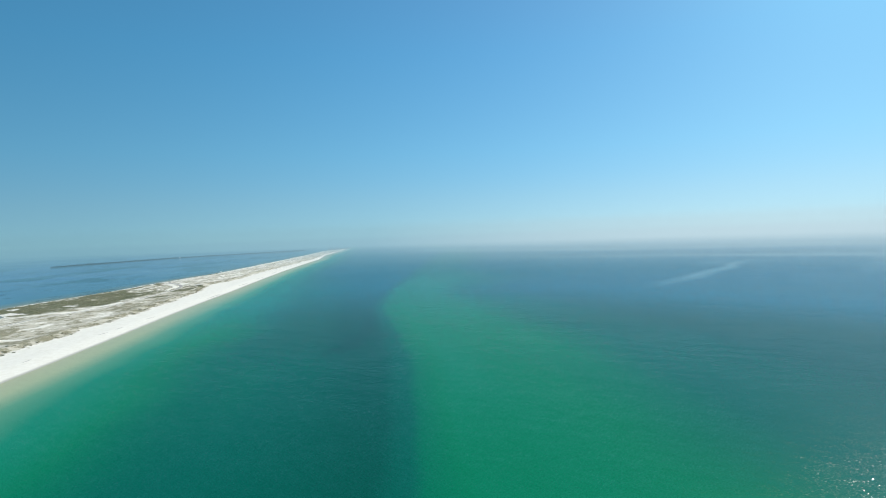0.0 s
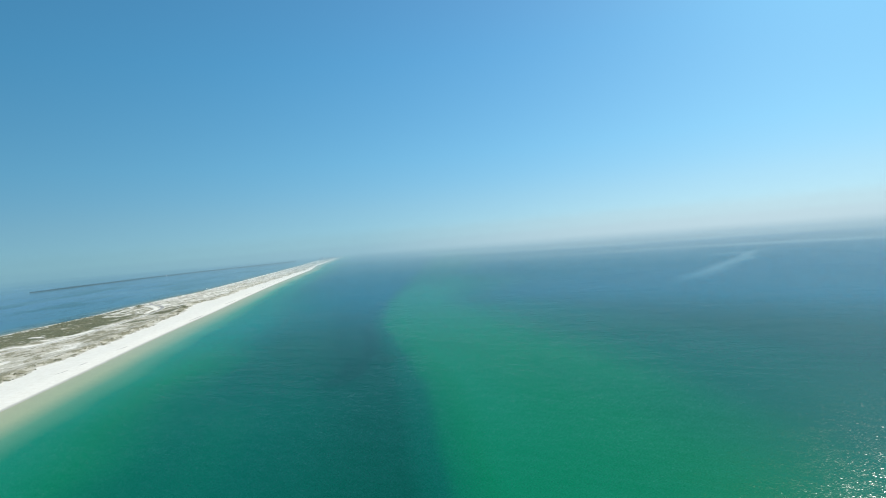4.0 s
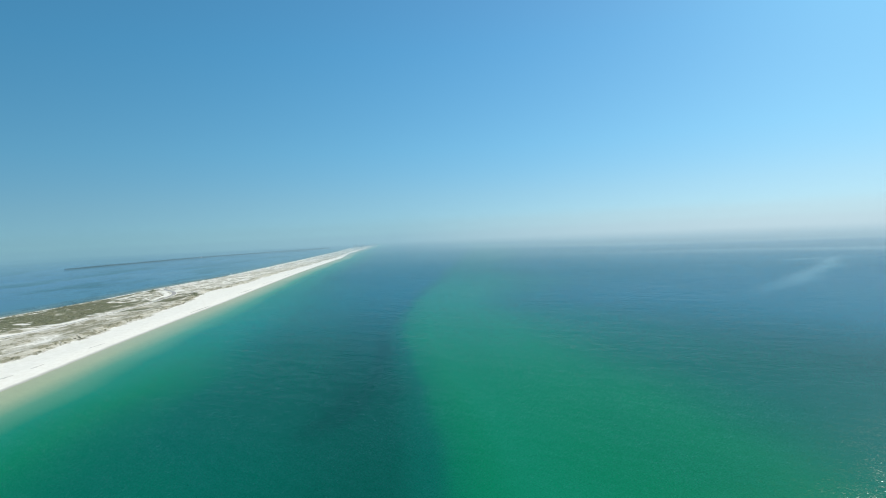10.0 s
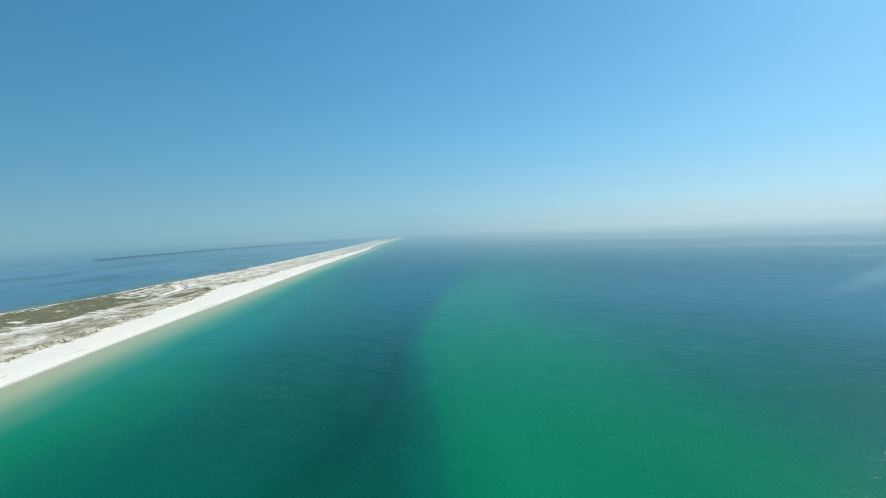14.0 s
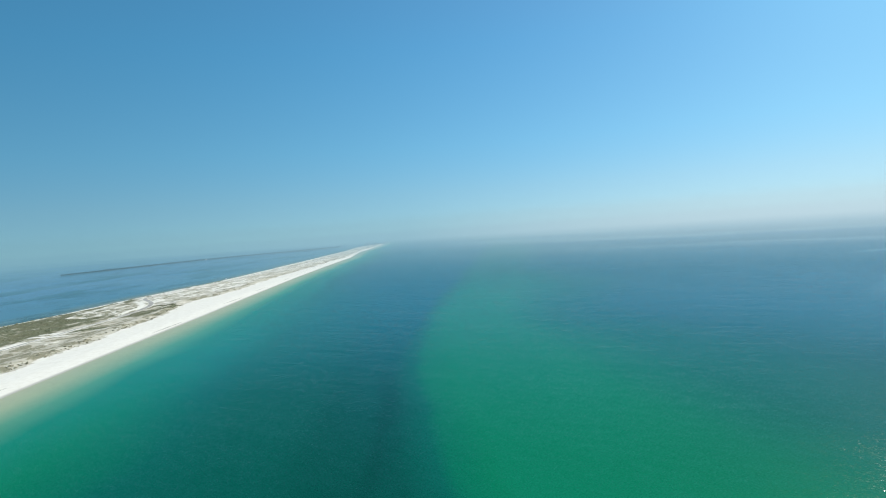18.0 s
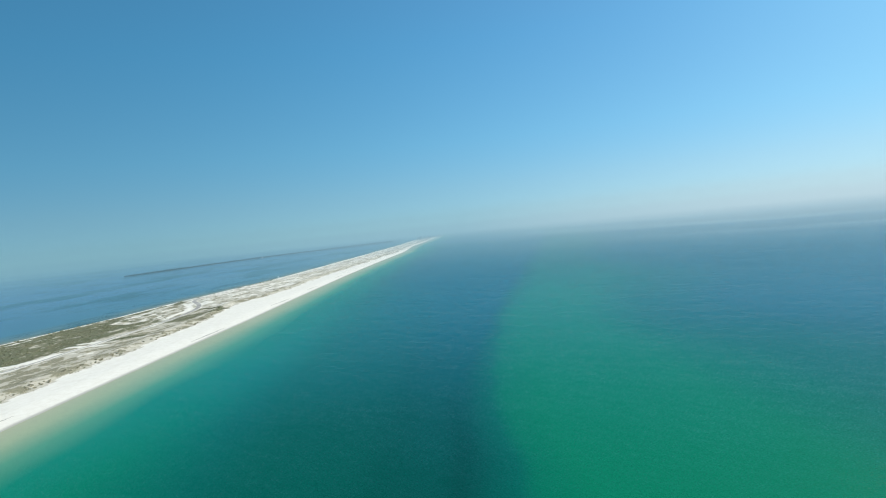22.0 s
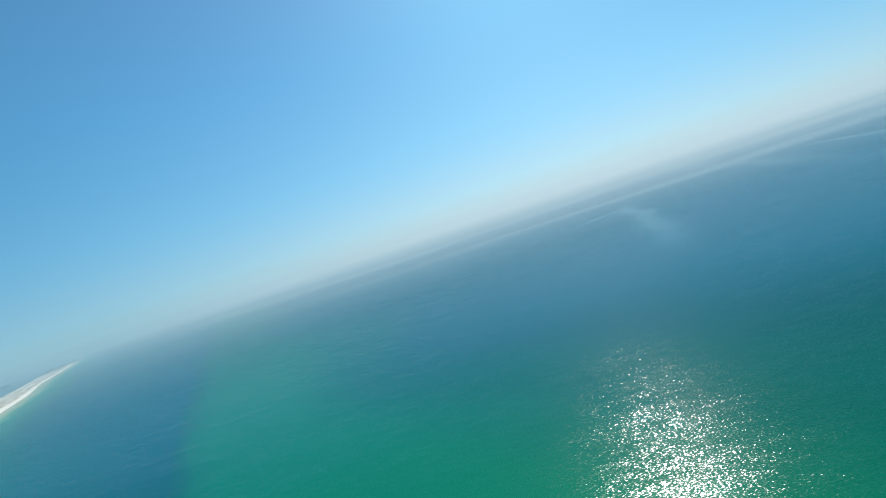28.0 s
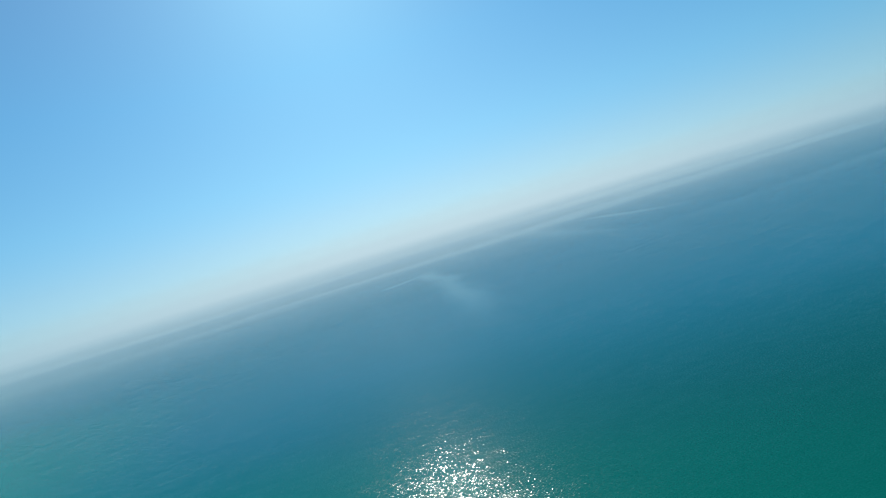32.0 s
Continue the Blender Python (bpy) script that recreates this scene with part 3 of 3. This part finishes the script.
def build_island():
    ys = steps((-900, 300, 40), (300, 1500, 3.2), (1500, 2300, 7), (2300, 4300, 25))
    f = np.concatenate([np.linspace(0, 0.26, 34)[:-1], np.linspace(0.26, 1, 76)])
    Y = np.repeat(ys[:, None], len(f), 1)
    a, w = shore(ys)[:, None] + 11, bay_shore(ys)[:, None] - 3
    X = a + (w - a) * f[None, :]
    jag = 5 * (grain(X, Y, 40, 7) - 0.5)
    X = X + jag * smooth(0.8, 1.0, f)[None, :] * 2 + 0.35 * jag
    Z = ground_height(X, Y)
    grass = grass_at(X, Y)
    scrub = np.maximum(scrub_at(X, Y) * 0.9, inside(CRESCENT, X + 8 * (grain(X, Y, 10, 8) - 0.5), Y) * 0.7)
    scrub = np.maximum(scrub, 0.7 * smooth(5, 2.5, near_line(HOOK, X, Y)))
    scrub = scrub * (1 - smooth(7, 3.5, near_line(BEND_SAND, X, Y)))
    verge = smooth(4.6, 2.6, near_line(ROAD, X, Y))
    grass, scrub = grass * (1 - verge), scrub * (1 - verge)
    wet = smooth(0.4, 0.05, Z) * 0.85 * smooth(60, 20, np.abs(X - shore(Y)))
    verts = np.stack([X, Y, Z], -1).reshape(-1, 3).tolist()
    me = mesh_from("ground", verts, grid_faces(len(ys), len(f)), SAND, (("grass", grass), ("scrub", scrub), ("wet", wet), ("inland", shore(Y) - X)))
    return tagged(new("ground", me), "long white sand barrier island with low grassy dunes", "beach", kind="structure")


build_island()


def ribbon(line, half, lift, spacing=6.0):
    """A strip along a broken line, smoothed, lying on the ground."""
    pts = []
    for (x0, y0), (x1, y1) in zip(line, line[1:]):
        k = max(1, int(math.hypot(x1 - x0, y1 - y0) / spacing))
        pts += [(x0 + (x1 - x0) * j / k, y0 + (y1 - y0) * j / k) for j in range(k)]
    pts = np.array(pts + [line[-1]])
    for _ in range(10):
        pts[1:-1] = (pts[:-2] + pts[1:-1] * 2 + pts[2:]) / 4
    way = np.gradient(pts, axis=0)
    side = np.stack([way[:, 1], -way[:, 0]], 1) / np.linalg.norm(way, axis=1)[:, None]
    verts = []
    for k in (-1, -0.4, 0.4, 1):
        p = pts + side * half * k * (0.55 + 0.65 * smooth(1080, 1180, pts[:, 1]) * smooth(1420, 1330, pts[:, 1]))[:, None]
        verts.append(np.concatenate([p, (ground_height(p[:, 0], p[:, 1]) + lift + 0.04 * (1 - k * k))[:, None]], 1))
    return pts, np.stack(verts, 1).reshape(-1, 3).tolist(), grid_faces(len(pts), 4)


road_line, rv, rf = ribbon(ROAD, 2.7, 0.16)
tagged(new("road", mesh_from("road", rv, rf, ASPHALT)), "narrow sun-bleached asphalt road with a wide bend between dunes", "road", kind="structure")


# ---- plants ----
def lump(bm, at, size, flat, rng, mat4=None):
    """A ragged leaf clump: a rough ball with its corners pushed in and out."""
    made = bmesh.ops.create_icosphere(bm, subdivisions=1, radius=1)
    for v in made["verts"]:
        k = rng.uniform(0.62, 1.2)
        v.co = Vector((at[0] + v.co.x * size * k, at[1] + v.co.y * size * k, at[2] + v.co.z * size * flat * k))


def leaves(bm, centre, radius, count, size, rng):
    """Loose leaf sprays over a crown."""
    for _ in range(count):
        way = Vector((rng.gauss(0, 1), rng.gauss(0, 1), abs(rng.gauss(0, 0.8)))).normalized()
        at = Vector(centre) + Vector((way.x * radius, way.y * radius, way.z * radius * 0.65)) * rng.uniform(0.8, 1.1)
        side = way.orthogonal().normalized() * size
        up = (way.cross(side).normalized() + way * 0.6).normalized() * size
        vs = [bm.verts.new(at + d) for d in (-side, up * 1.3, side, -up * 0.5)]
        bm.faces.new(vs)


def shrub(rng, width, height):
    """A wind-cut shrub: short stems, several ragged clumps and loose sprays."""
    base = new("shrub")
    bm = bmesh.new()
    for k in range(4):
        turn = k * 1.6 + rng.uniform(-0.4, 0.4)
        tip = Vector((math.cos(turn) * width * 0.25, math.sin(turn) * width * 0.25, height * 0.6))
        m = tip.to_track_quat("Z", "Y").to_matrix().to_4x4()
        m.translation = tip / 2
        bmesh.ops.create_cone(bm, segments=5, radius1=0.09, radius2=0.03, depth=tip.length, matrix=m)
    part("stems", bm, BARK, base)
    bm = bmesh.new()
    for k in range(7):
        turn, out = rng.uniform(0, 6.28), width * 0.32 * math.sqrt(rng.random())
        lump(bm, (math.cos(turn) * out, math.sin(turn) * out, height * rng.uniform(0.35, 0.6)), width * rng.uniform(0.18, 0.3), 0.42, rng)
    leaves(bm, (0, 0, height * 0.35), width * 0.42, 26, 0.2, rng)
    part("foliage", bm, SHRUB_LEAF, base, "grey-green wind-cut foliage")
    return tagged(base, "low grey-green shrub growing on the white dune sand", "shrub", "dune scrub")


def tuft(rng, width):
    """A clump of dune grass: arching blades on a little mound of litter."""
    base = new("dune_grass")
    bm = bmesh.new()
    for k in range(70):
        turn, out = rng.uniform(0, 6.28), width * 0.45 * math.sqrt(rng.random())
        root = Vector((math.cos(turn) * out, math.sin(turn) * out * 1.6, 0.0))
        lean = Vector((rng.gauss(0, 0.3), rng.gauss(0, 0.3), rng.uniform(0.6, 1.1)))
        side = Vector((rng.gauss(0, 1), rng.gauss(0, 1), 0)).normalized() * rng.uniform(0.04, 0.1)
        a, b, c, d = root - side, root + side, root + lean * 0.6 + side * 0.7, root + lean + Vector((lean.x, lean.y, -0.1)) * 0.6
        e = root + lean * 0.6 - side * 0.7
        vs = [bm.verts.new(p) for p in (a, b, c, d, e)]
        bm.faces.new(vs)
    part("blades", bm, TUFT, base)
    bm = bmesh.new()
    for k in range(4):
        lump(bm, (rng.uniform(-0.3, 0.3) * width, rng.uniform(-0.5, 0.5) * width, 0.1), width * rng.uniform(0.2, 0.34), 0.14, rng)
    part("mound", bm, TUFT, base, "matted dry grass litter")
    return tagged(base, "clump of dry olive dune grass at the edge of white sand", "grass clump", "dune grass")


def scatter(count, rng, x_of, y0, y1, test):
    """Spots on the island where the test holds."""
    spots = []
    while len(spots) < count:
        y = np.array([rng.uniform(y0, y1) for _ in range(4000)])
        x = np.array([x_of(v) for v in y])
        keep = test(x, y)
        spots += [(float(a), float(b)) for a, b in zip(x[keep], y[keep])]
    spots = spots[:count]
    z = ground_height(np.array([s[0] for s in spots]), np.array([s[1] for s in spots]))
    return [(s[0], s[1], float(h)) for s, h in zip(spots, z)]


def off_road(x, y):
    return near_line(ROAD, x, y) > 9


rng = random.Random(11)
across = lambda y: rng.uniform(float(bay_shore(y)) + 6, float(dune_foot(y)) + 3)
kinds = [shrub(rng, w, h) for w, h in ((2.2, 0.4), (2.8, 0.46), (1.8, 0.36), (3.2, 0.5))]
spots = scatter(280, rng, across, 845, 1140, lambda x, y: (scrub_at(x, y) | inside(CRESCENT, x, y)) & off_road(x, y))
for k, (x, y, z) in enumerate(spots):
    m = pose(x, y, z - 0.1, 0, 0, rng.uniform(0, 360))
    if k < 4:
        kinds[k].matrix_basis = m
    else:
        copy_thing(kinds[k % 4], m)

kinds = [tuft(rng, w) for w in (1.3, 1.8, 2.3, 1.6)]
edge = lambda y: float(dune_foot(y)) + rng.gauss(-6, 3.5)
spots = scatter(300, rng, edge, 430, 1330, lambda x, y: (grain(x * 0.8, y, 12, 77) > 0.56) & off_road(x, y))
for k, (x, y, z) in enumerate(spots):
    grown = rng.choice((0.55, 0.7, 0.85, 1.0, 1.25, 1.6))
    m = pose(x, y, z - 0.05, 0, 0, rng.uniform(-60, 60)) @ Matrix.Diagonal((grown * rng.uniform(0.8, 1.3), grown, 0.6 + 0.4 * grown, 1))
    if k < 4:
        kinds[k].matrix_basis = m
    else:
        copy_thing(kinds[k % 4], m)


def ragged_balls(spots, low, high, flat, seed, stretch=1.0):
    """Many small ragged clumps as plain vertex and face lists."""
    r = np.random.RandomState(seed)
    t = (1 + 5 ** 0.5) / 2
    ico = np.array([(-1, t, 0), (1, t, 0), (-1, -t, 0), (1, -t, 0), (0, -1, t), (0, 1, t), (0, -1, -t), (0, 1, -t), (t, 0, -1), (t, 0, 1), (-t, 0, -1), (-t, 0, 1)]) / 1.9
    tri = np.array([(0, 11, 5), (0, 5, 1), (0, 1, 7), (0, 7, 10), (0, 10, 11), (1, 5, 9), (5, 11, 4), (11, 10, 2), (10, 7, 6), (7, 1, 8),
                    (3, 9, 4), (3, 4, 2), (3, 2, 6), (3, 6, 8), (3, 8, 9), (4, 9, 5), (2, 4, 11), (6, 2, 10), (8, 6, 7), (9, 8, 1)])
    p = np.array(spots)
    size = r.uniform(low, high, (len(p), 1, 1))
    body = ico[None] * r.uniform(0.6, 1.25, (len(p), 12, 1)) * size * np.array([1, stretch, flat])
    verts = (body + p[:, None, :]).reshape(-1, 3)
    faces = (tri[None] + (np.arange(len(p)) * 12)[:, None, None]).reshape(-1, 3)
    return verts.tolist(), faces.tolist()


def stuff(name, spots, low, high, flat, mat, label, category, seed, stretch=1.0):
    v, f = ragged_balls(spots, low, high, flat, seed, stretch)
    return tagged(new(name, mesh_from(name, v, f, mat, shade=False)), label, category, kind="stuff")


spots = scatter(15000, rng, across, 838, 1400, lambda x, y: (scrub_at(x, y) | inside(CRESCENT, x, y)) & off_road(x, y))
stuff("scrub_thicket", [(x, y, z + 0.08) for x, y, z in spots], 0.25, 0.8, 0.14, LEAF, "dense low olive scrub covering the bay side of the dunes", "scrub", 5)
spots = scatter(5000, rng, across, 430, 1500, lambda x, y: (grass_at(x, y) > 0.6) & (grain(x, y, 7, 44) > 0.5) & off_road(x, y))
stuff("grass_tussocks", [(x, y, z + 0.03) for x, y, z in spots], 0.2, 0.6, 0.3, TUFT, "scattered dry dune grass over white sand", "grass", 6, 1.5)
spots = scatter(2600, rng, across, 1500, 2700, lambda x, y: (grass_at(x, y) > 0.5) & off_road(x, y))
stuff("far_tussocks", [(x, y, z + 0.05) for x, y, z in spots], 0.3, 0.8, 0.4, TUFT, "thin dune grass along the distant beach", "grass", 7, 6.0)
spots = scatter(260, rng, lambda y: float(bay_shore(y)) + rng.gauss(10, 4), 880, 1700, lambda x, y: (grain(x, y, 26, 66) > 0.52) & off_road(x, y))
stuff("shore_scrub", [(x, y, z + 0.2) for x, y, z in spots], 0.5, 1.4, 0.7, LEAF, "patchy scrub along the sandy bay shore", "scrub", 8)
spots = []
for k in range(240):
    t = k / 239 * (len(HOOK) - 1)
    i = min(int(t), len(HOOK) - 2)
    x = HOOK[i][0] + (HOOK[i + 1][0] - HOOK[i][0]) * (t - i) + rng.gauss(0, 1.6)
    y = HOOK[i][1] + (HOOK[i + 1][1] - HOOK[i][1]) * (t - i) + rng.gauss(0, 1.6)
    spots.append((x, y, float(ground_height(np.array([x]), np.array([y]))[0]) + 0.2))
stuff("hooked_scrub_line", spots, 0.5, 1.3, 0.6, LEAF, "curved line of olive scrub on white sand", "scrub", 9)


# ---- dried seaweed on the beach ----
def wrack(x0, y0, x1, y1, width):
    base_z = lambda x, y: float(ground_height(np.array([x]), np.array([y]))[0])
    n = max(12, int(math.hypot(x1 - x0, y1 - y0) / 1.2))
    verts = []
    for k in range(n):
        t = k / (n - 1)
        x, y = x0 + (x1 - x0) * t + rng.gauss(0, 0.25), y0 + (y1 - y0) * t
        w = width * math.sin(math.pi * min(max(t, 0.03), 0.97)) * rng.uniform(0.45, 1.2)
        z = base_z(x, y)
        for side, lift in ((-1, 0.012), (-0.45, 0.16), (0.4, 0.18), (1, 0.012)):
            verts.append((x + side * w, y, z + lift * (rng.uniform(0.7, 1.3) if abs(side) < 1 else 1)))
    ob = new("seaweed_line", mesh_from("seaweed_line", verts, grid_faces(n, 4), WRACK))
    return tagged(ob, "thin line of dried seaweed washed onto white beach sand", "seaweed", "tide wrack")


for x0, y0, x1, y1, width in ((-219, 938, -214, 1008, 1.5), (-212, 1165, -205, 1240, 1.3), (-245, 606, -242, 622, 0.9), (-241, 640, -240, 656, 0.8), (-236, 716, -233, 738, 0.6),
                              (-206, 1330, -199, 1400, 1.2), (-250, 482, -249, 495, 0.8), (-196, 1530, -191, 1595, 1.4)):
    wrack(x0, y0, x1, y1, width)


# ---- markers on the bay shore ----
def marker(x, y, height):
    base = new("shore_marker")
    z = float(ground_height(np.array([x]), np.array([y]))[0])
    base.location = (x, y, z)
    bm = bmesh.new()
    bmesh.ops.create_cone(bm, segments=10, radius1=0.22, radius2=0.18, depth=height, matrix=Matrix.Translation((0, 0, height / 2)))
    part("post", bm, WHITE, base)
    part("board", box(bmesh.new(), -0.9, -0.34, height - 1.7, 0.9, -0.24, height - 0.2, 0.03), WHITE, base, "plain white board")
    part("bracket", box(bmesh.new(), -0.7, -0.24, height - 1.0, 0.7, -0.16, height - 0.88, 0.01), STEEL, base)
    return tagged(base, "white post with a plain board on the bay shore", "marker post", "shore markers")


marker(-352, 1690, 4.4)
marker(-364, 1730, 3.6)
marker(-339, 1724, 3.8)

# ---- the wooded far shore of the bay ----
FAR_SHORE = [(-1280, 2730), (-1230, 2850), (-1160, 2985), (-1090, 3170), (-1000, 3400), (-860, 3650), (-640, 3900), (-420, 4130), (-300, 4300)]


def far_shore():
    line = np.array(FAR_SHORE, dtype=float)
    t = np.linspace(0, len(line) - 1, 150)
    px, py = np.interp(t, range(len(line)), line[:, 0]), np.interp(t, range(len(line)), line[:, 1])
    deep = np.concatenate([[-4.0], np.linspace(2, 60, 9)])
    verts = []
    for x, y, k in zip(px, py, t):
        taper = min(1, k / 1.6 + 0.06)
        jag = 14 * (float(grain(x, y, 90, 15)) - 0.5)
        for d in deep:
            e = d * taper
            verts.append((x - 0.55 * (e + jag) - 0.2, y + 0.85 * (e + jag), -0.4 if d < 0 else 0.3 + min(d, 60) * 0.008))
    # soil colour carries the same painted haze blue as the far pines
    ob = new("far_shore_ground", mesh_from("far_shore_ground", verts, grid_faces(150, len(deep)), plain("haze_blue_shore_soil", (0.07, 0.1, 0.1), (0.12, 0.15, 0.15), 0.03)))
    tagged(ob, "low sandy far shore of the bay", "shore", kind="structure")
    spots = []
    for k in range(4200):
        t = rng.random() ** 1.15 * (len(line) - 1.001)
        i = int(t)
        x, y = line[i] + (line[i + 1] - line[i]) * (t - i)
        taper = min(1, t / 1.6 + 0.06)
        d = rng.uniform(4, 45) * taper
        tall = (1.8 + 4.4 * float(grain(x - d, y + d, 45, 17))) * (0.45 + 0.55 * taper)
        spots.append((x - 0.55 * d, y + 0.85 * d, tall * rng.uniform(0.4, 1.0)))
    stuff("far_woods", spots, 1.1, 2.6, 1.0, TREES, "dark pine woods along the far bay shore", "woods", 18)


far_shore()


def far_house(x, y, turn, width):
    base = new("house")
    base.matrix_basis = pose(x, y, 0.8, 0, 0, turn)
    part("wall", box(bmesh.new(), -width / 2, -4, 0, width / 2, 4, 3.2, 0.05), STUCCO, base)
    bm = bmesh.new()
    vs = [bm.verts.new(p) for p in ((-width / 2 - 0.6, -4.5, 3.2), (width / 2 + 0.6, -4.5, 3.2), (width / 2 + 0.6, 4.5, 3.2), (-width / 2 - 0.6, 4.5, 3.2), (-width / 2 + 3, 0, 4.8), (width / 2 - 3, 0, 4.8))]
    for f in ((0, 1, 5, 4), (2, 3, 4, 5), (1, 2, 5), (3, 0, 4), (3, 2, 1, 0)):
        bm.faces.new([vs[k] for k in f])
    part("roof", bm, SLAB, base, "pale hipped roof")
    for k in range(3):
        cx = -width / 2 + width * (k + 0.5) / 3
        w = part("window", box(bmesh.new(), cx - 0.6, -4.12, 1.0, cx + 0.6, -3.98, 2.3, 0.02), WHITE, base)
        part("pane", box(bmesh.new(), cx - 0.45, -4.16, 1.12, cx + 0.45, -4.1, 2.18), PANE, w)
    return tagged(base, "pale waterside house before dark pine woods", "house", "far shore houses")


for x, y, turn, width in ((-1196, 2995, 62, 9), (-956, 3496, 62, 8)):
    far_house(x, y, turn, width)


# ---- the resort at the end of the beach ----
def tower(x, y, turn, width, depth, floors):
    base = new("apartment_tower")
    base.matrix_basis = pose(x, y, float(ground_height(np.array([x]), np.array([y]))[0]) - 0.2, 0, 0, turn)
    top = floors * 3.1
    part("wall", box(bmesh.new(), -width / 2, -depth / 2, 0, width / 2, depth / 2, top, 0.1), STUCCO, base)
    part("roof", box(bmesh.new(), -width / 2 - 0.4, -depth / 2 - 0.4, top, width / 2 + 0.4, depth / 2 + 0.4, top + 1.1, 0.1), SLAB, base)
    part("lift_house", box(bmesh.new(), -width / 5, -depth / 4, top + 1.1, width / 6, depth / 4, top + 4.2, 0.1), STUCCO, base)
    for k in range(floors):
        z = k * 3.1
        b = part("balcony", box(bmesh.new(), -width / 2 + 0.6, -depth / 2 - 1.7, z + 0.05, width / 2 - 0.6, -depth / 2 - 0.02, z + 0.3, 0.02), SLAB, base)
        part("parapet", box(bmesh.new(), -width / 2 + 0.6, -depth / 2 - 1.7, z + 0.31, width / 2 - 0.6, -depth / 2 - 1.55, z + 1.25, 0.02), SLAB, b)
        bays = max(2, int(width / 5))
        for j in range(bays):
            cx = -width / 2 + width * (j + 0.5) / bays
            part("window", box(bmesh.new(), cx - 1.5, -depth / 2 - 0.06, z + 0.5, cx + 1.5, -depth / 2 + 0.04, z + 2.6), PANE, base)
    return tagged(base, "pale beachfront apartment tower with stacked balconies", "apartment tower", "resort towers")


for x, y, turn, width, depth, floors in ((-122, 3985, 8, 13, 12, 5), (-104, 4040, -5, 14, 13, 6), (-84, 4080, 4, 22, 14, 2), (-70, 4120, 0, 15, 13, 5), (-54, 4165, 6, 20, 14, 2),
                                         (-128, 4060, 10, 16, 14, 2), (-38, 4200, -4, 18, 14, 2)):
    tower(x, y, turn, width, depth, floors)


# ---- the hazy distance: glowing see-through rings all round, painted as sea haze ----
def painted_haze_bank(radius, top, stops):
    m = bpy.data.materials.new("painted_sea_haze")
    m.use_nodes = True
    n, l = m.node_tree.nodes, m.node_tree.links
    n.remove(n["Principled BSDF"])
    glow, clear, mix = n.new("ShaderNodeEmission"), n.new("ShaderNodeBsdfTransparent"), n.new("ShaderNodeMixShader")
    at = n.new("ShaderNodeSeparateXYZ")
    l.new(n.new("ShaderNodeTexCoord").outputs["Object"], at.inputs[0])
    # the painted haze is whiter towards the sun
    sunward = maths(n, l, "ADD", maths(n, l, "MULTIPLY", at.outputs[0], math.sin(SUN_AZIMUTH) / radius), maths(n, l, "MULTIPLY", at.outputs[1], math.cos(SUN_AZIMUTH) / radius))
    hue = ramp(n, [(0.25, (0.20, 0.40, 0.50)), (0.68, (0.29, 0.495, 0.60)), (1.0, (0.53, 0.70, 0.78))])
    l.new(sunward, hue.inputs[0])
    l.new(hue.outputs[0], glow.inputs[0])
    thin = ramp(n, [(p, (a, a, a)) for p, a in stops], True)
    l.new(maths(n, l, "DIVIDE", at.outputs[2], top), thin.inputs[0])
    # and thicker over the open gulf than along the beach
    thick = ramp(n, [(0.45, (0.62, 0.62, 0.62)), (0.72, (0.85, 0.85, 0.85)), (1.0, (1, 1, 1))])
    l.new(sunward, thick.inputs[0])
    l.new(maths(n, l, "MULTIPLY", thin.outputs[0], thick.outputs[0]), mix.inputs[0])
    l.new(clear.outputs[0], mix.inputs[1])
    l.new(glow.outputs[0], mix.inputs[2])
    l.new(mix.outputs[0], n["Material Output"].inputs[0])
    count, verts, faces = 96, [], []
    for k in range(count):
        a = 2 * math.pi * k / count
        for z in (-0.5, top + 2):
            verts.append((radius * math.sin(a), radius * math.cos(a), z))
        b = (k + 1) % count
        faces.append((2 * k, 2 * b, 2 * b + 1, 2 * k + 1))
    ob = new("painted_haze_ring", mesh_from("painted_haze_ring", verts, faces, m))
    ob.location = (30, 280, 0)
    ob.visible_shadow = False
    tagged(ob, "glowing see-through ring painted as pale blue sea haze", "haze", kind="structure")


painted_haze_bank(4640, 210.0, [(0.0, 0.95), (0.25, 0.74), (0.5, 0.3), (1.0, 0.0)])
painted_haze_bank(3000, 430.0, [(0.0, 0.0), (0.085, 0.7), (0.2, 0.46), (0.45, 0.13), (1.0, 0.0)])
painted_haze_bank(2000, 240.0, [(0.0, 0.0), (0.2, 0.5), (0.4, 0.2), (1.0, 0.0)])
painted_haze_bank(1350, 160.0, [(0.0, 0.0), (0.38, 0.32), (0.6, 0.1), (1.0, 0.0)])
painted_haze_bank(960, 120.0, [(0.0, 0.0), (0.5, 0.2), (0.75, 0.06), (1.0, 0.0)])
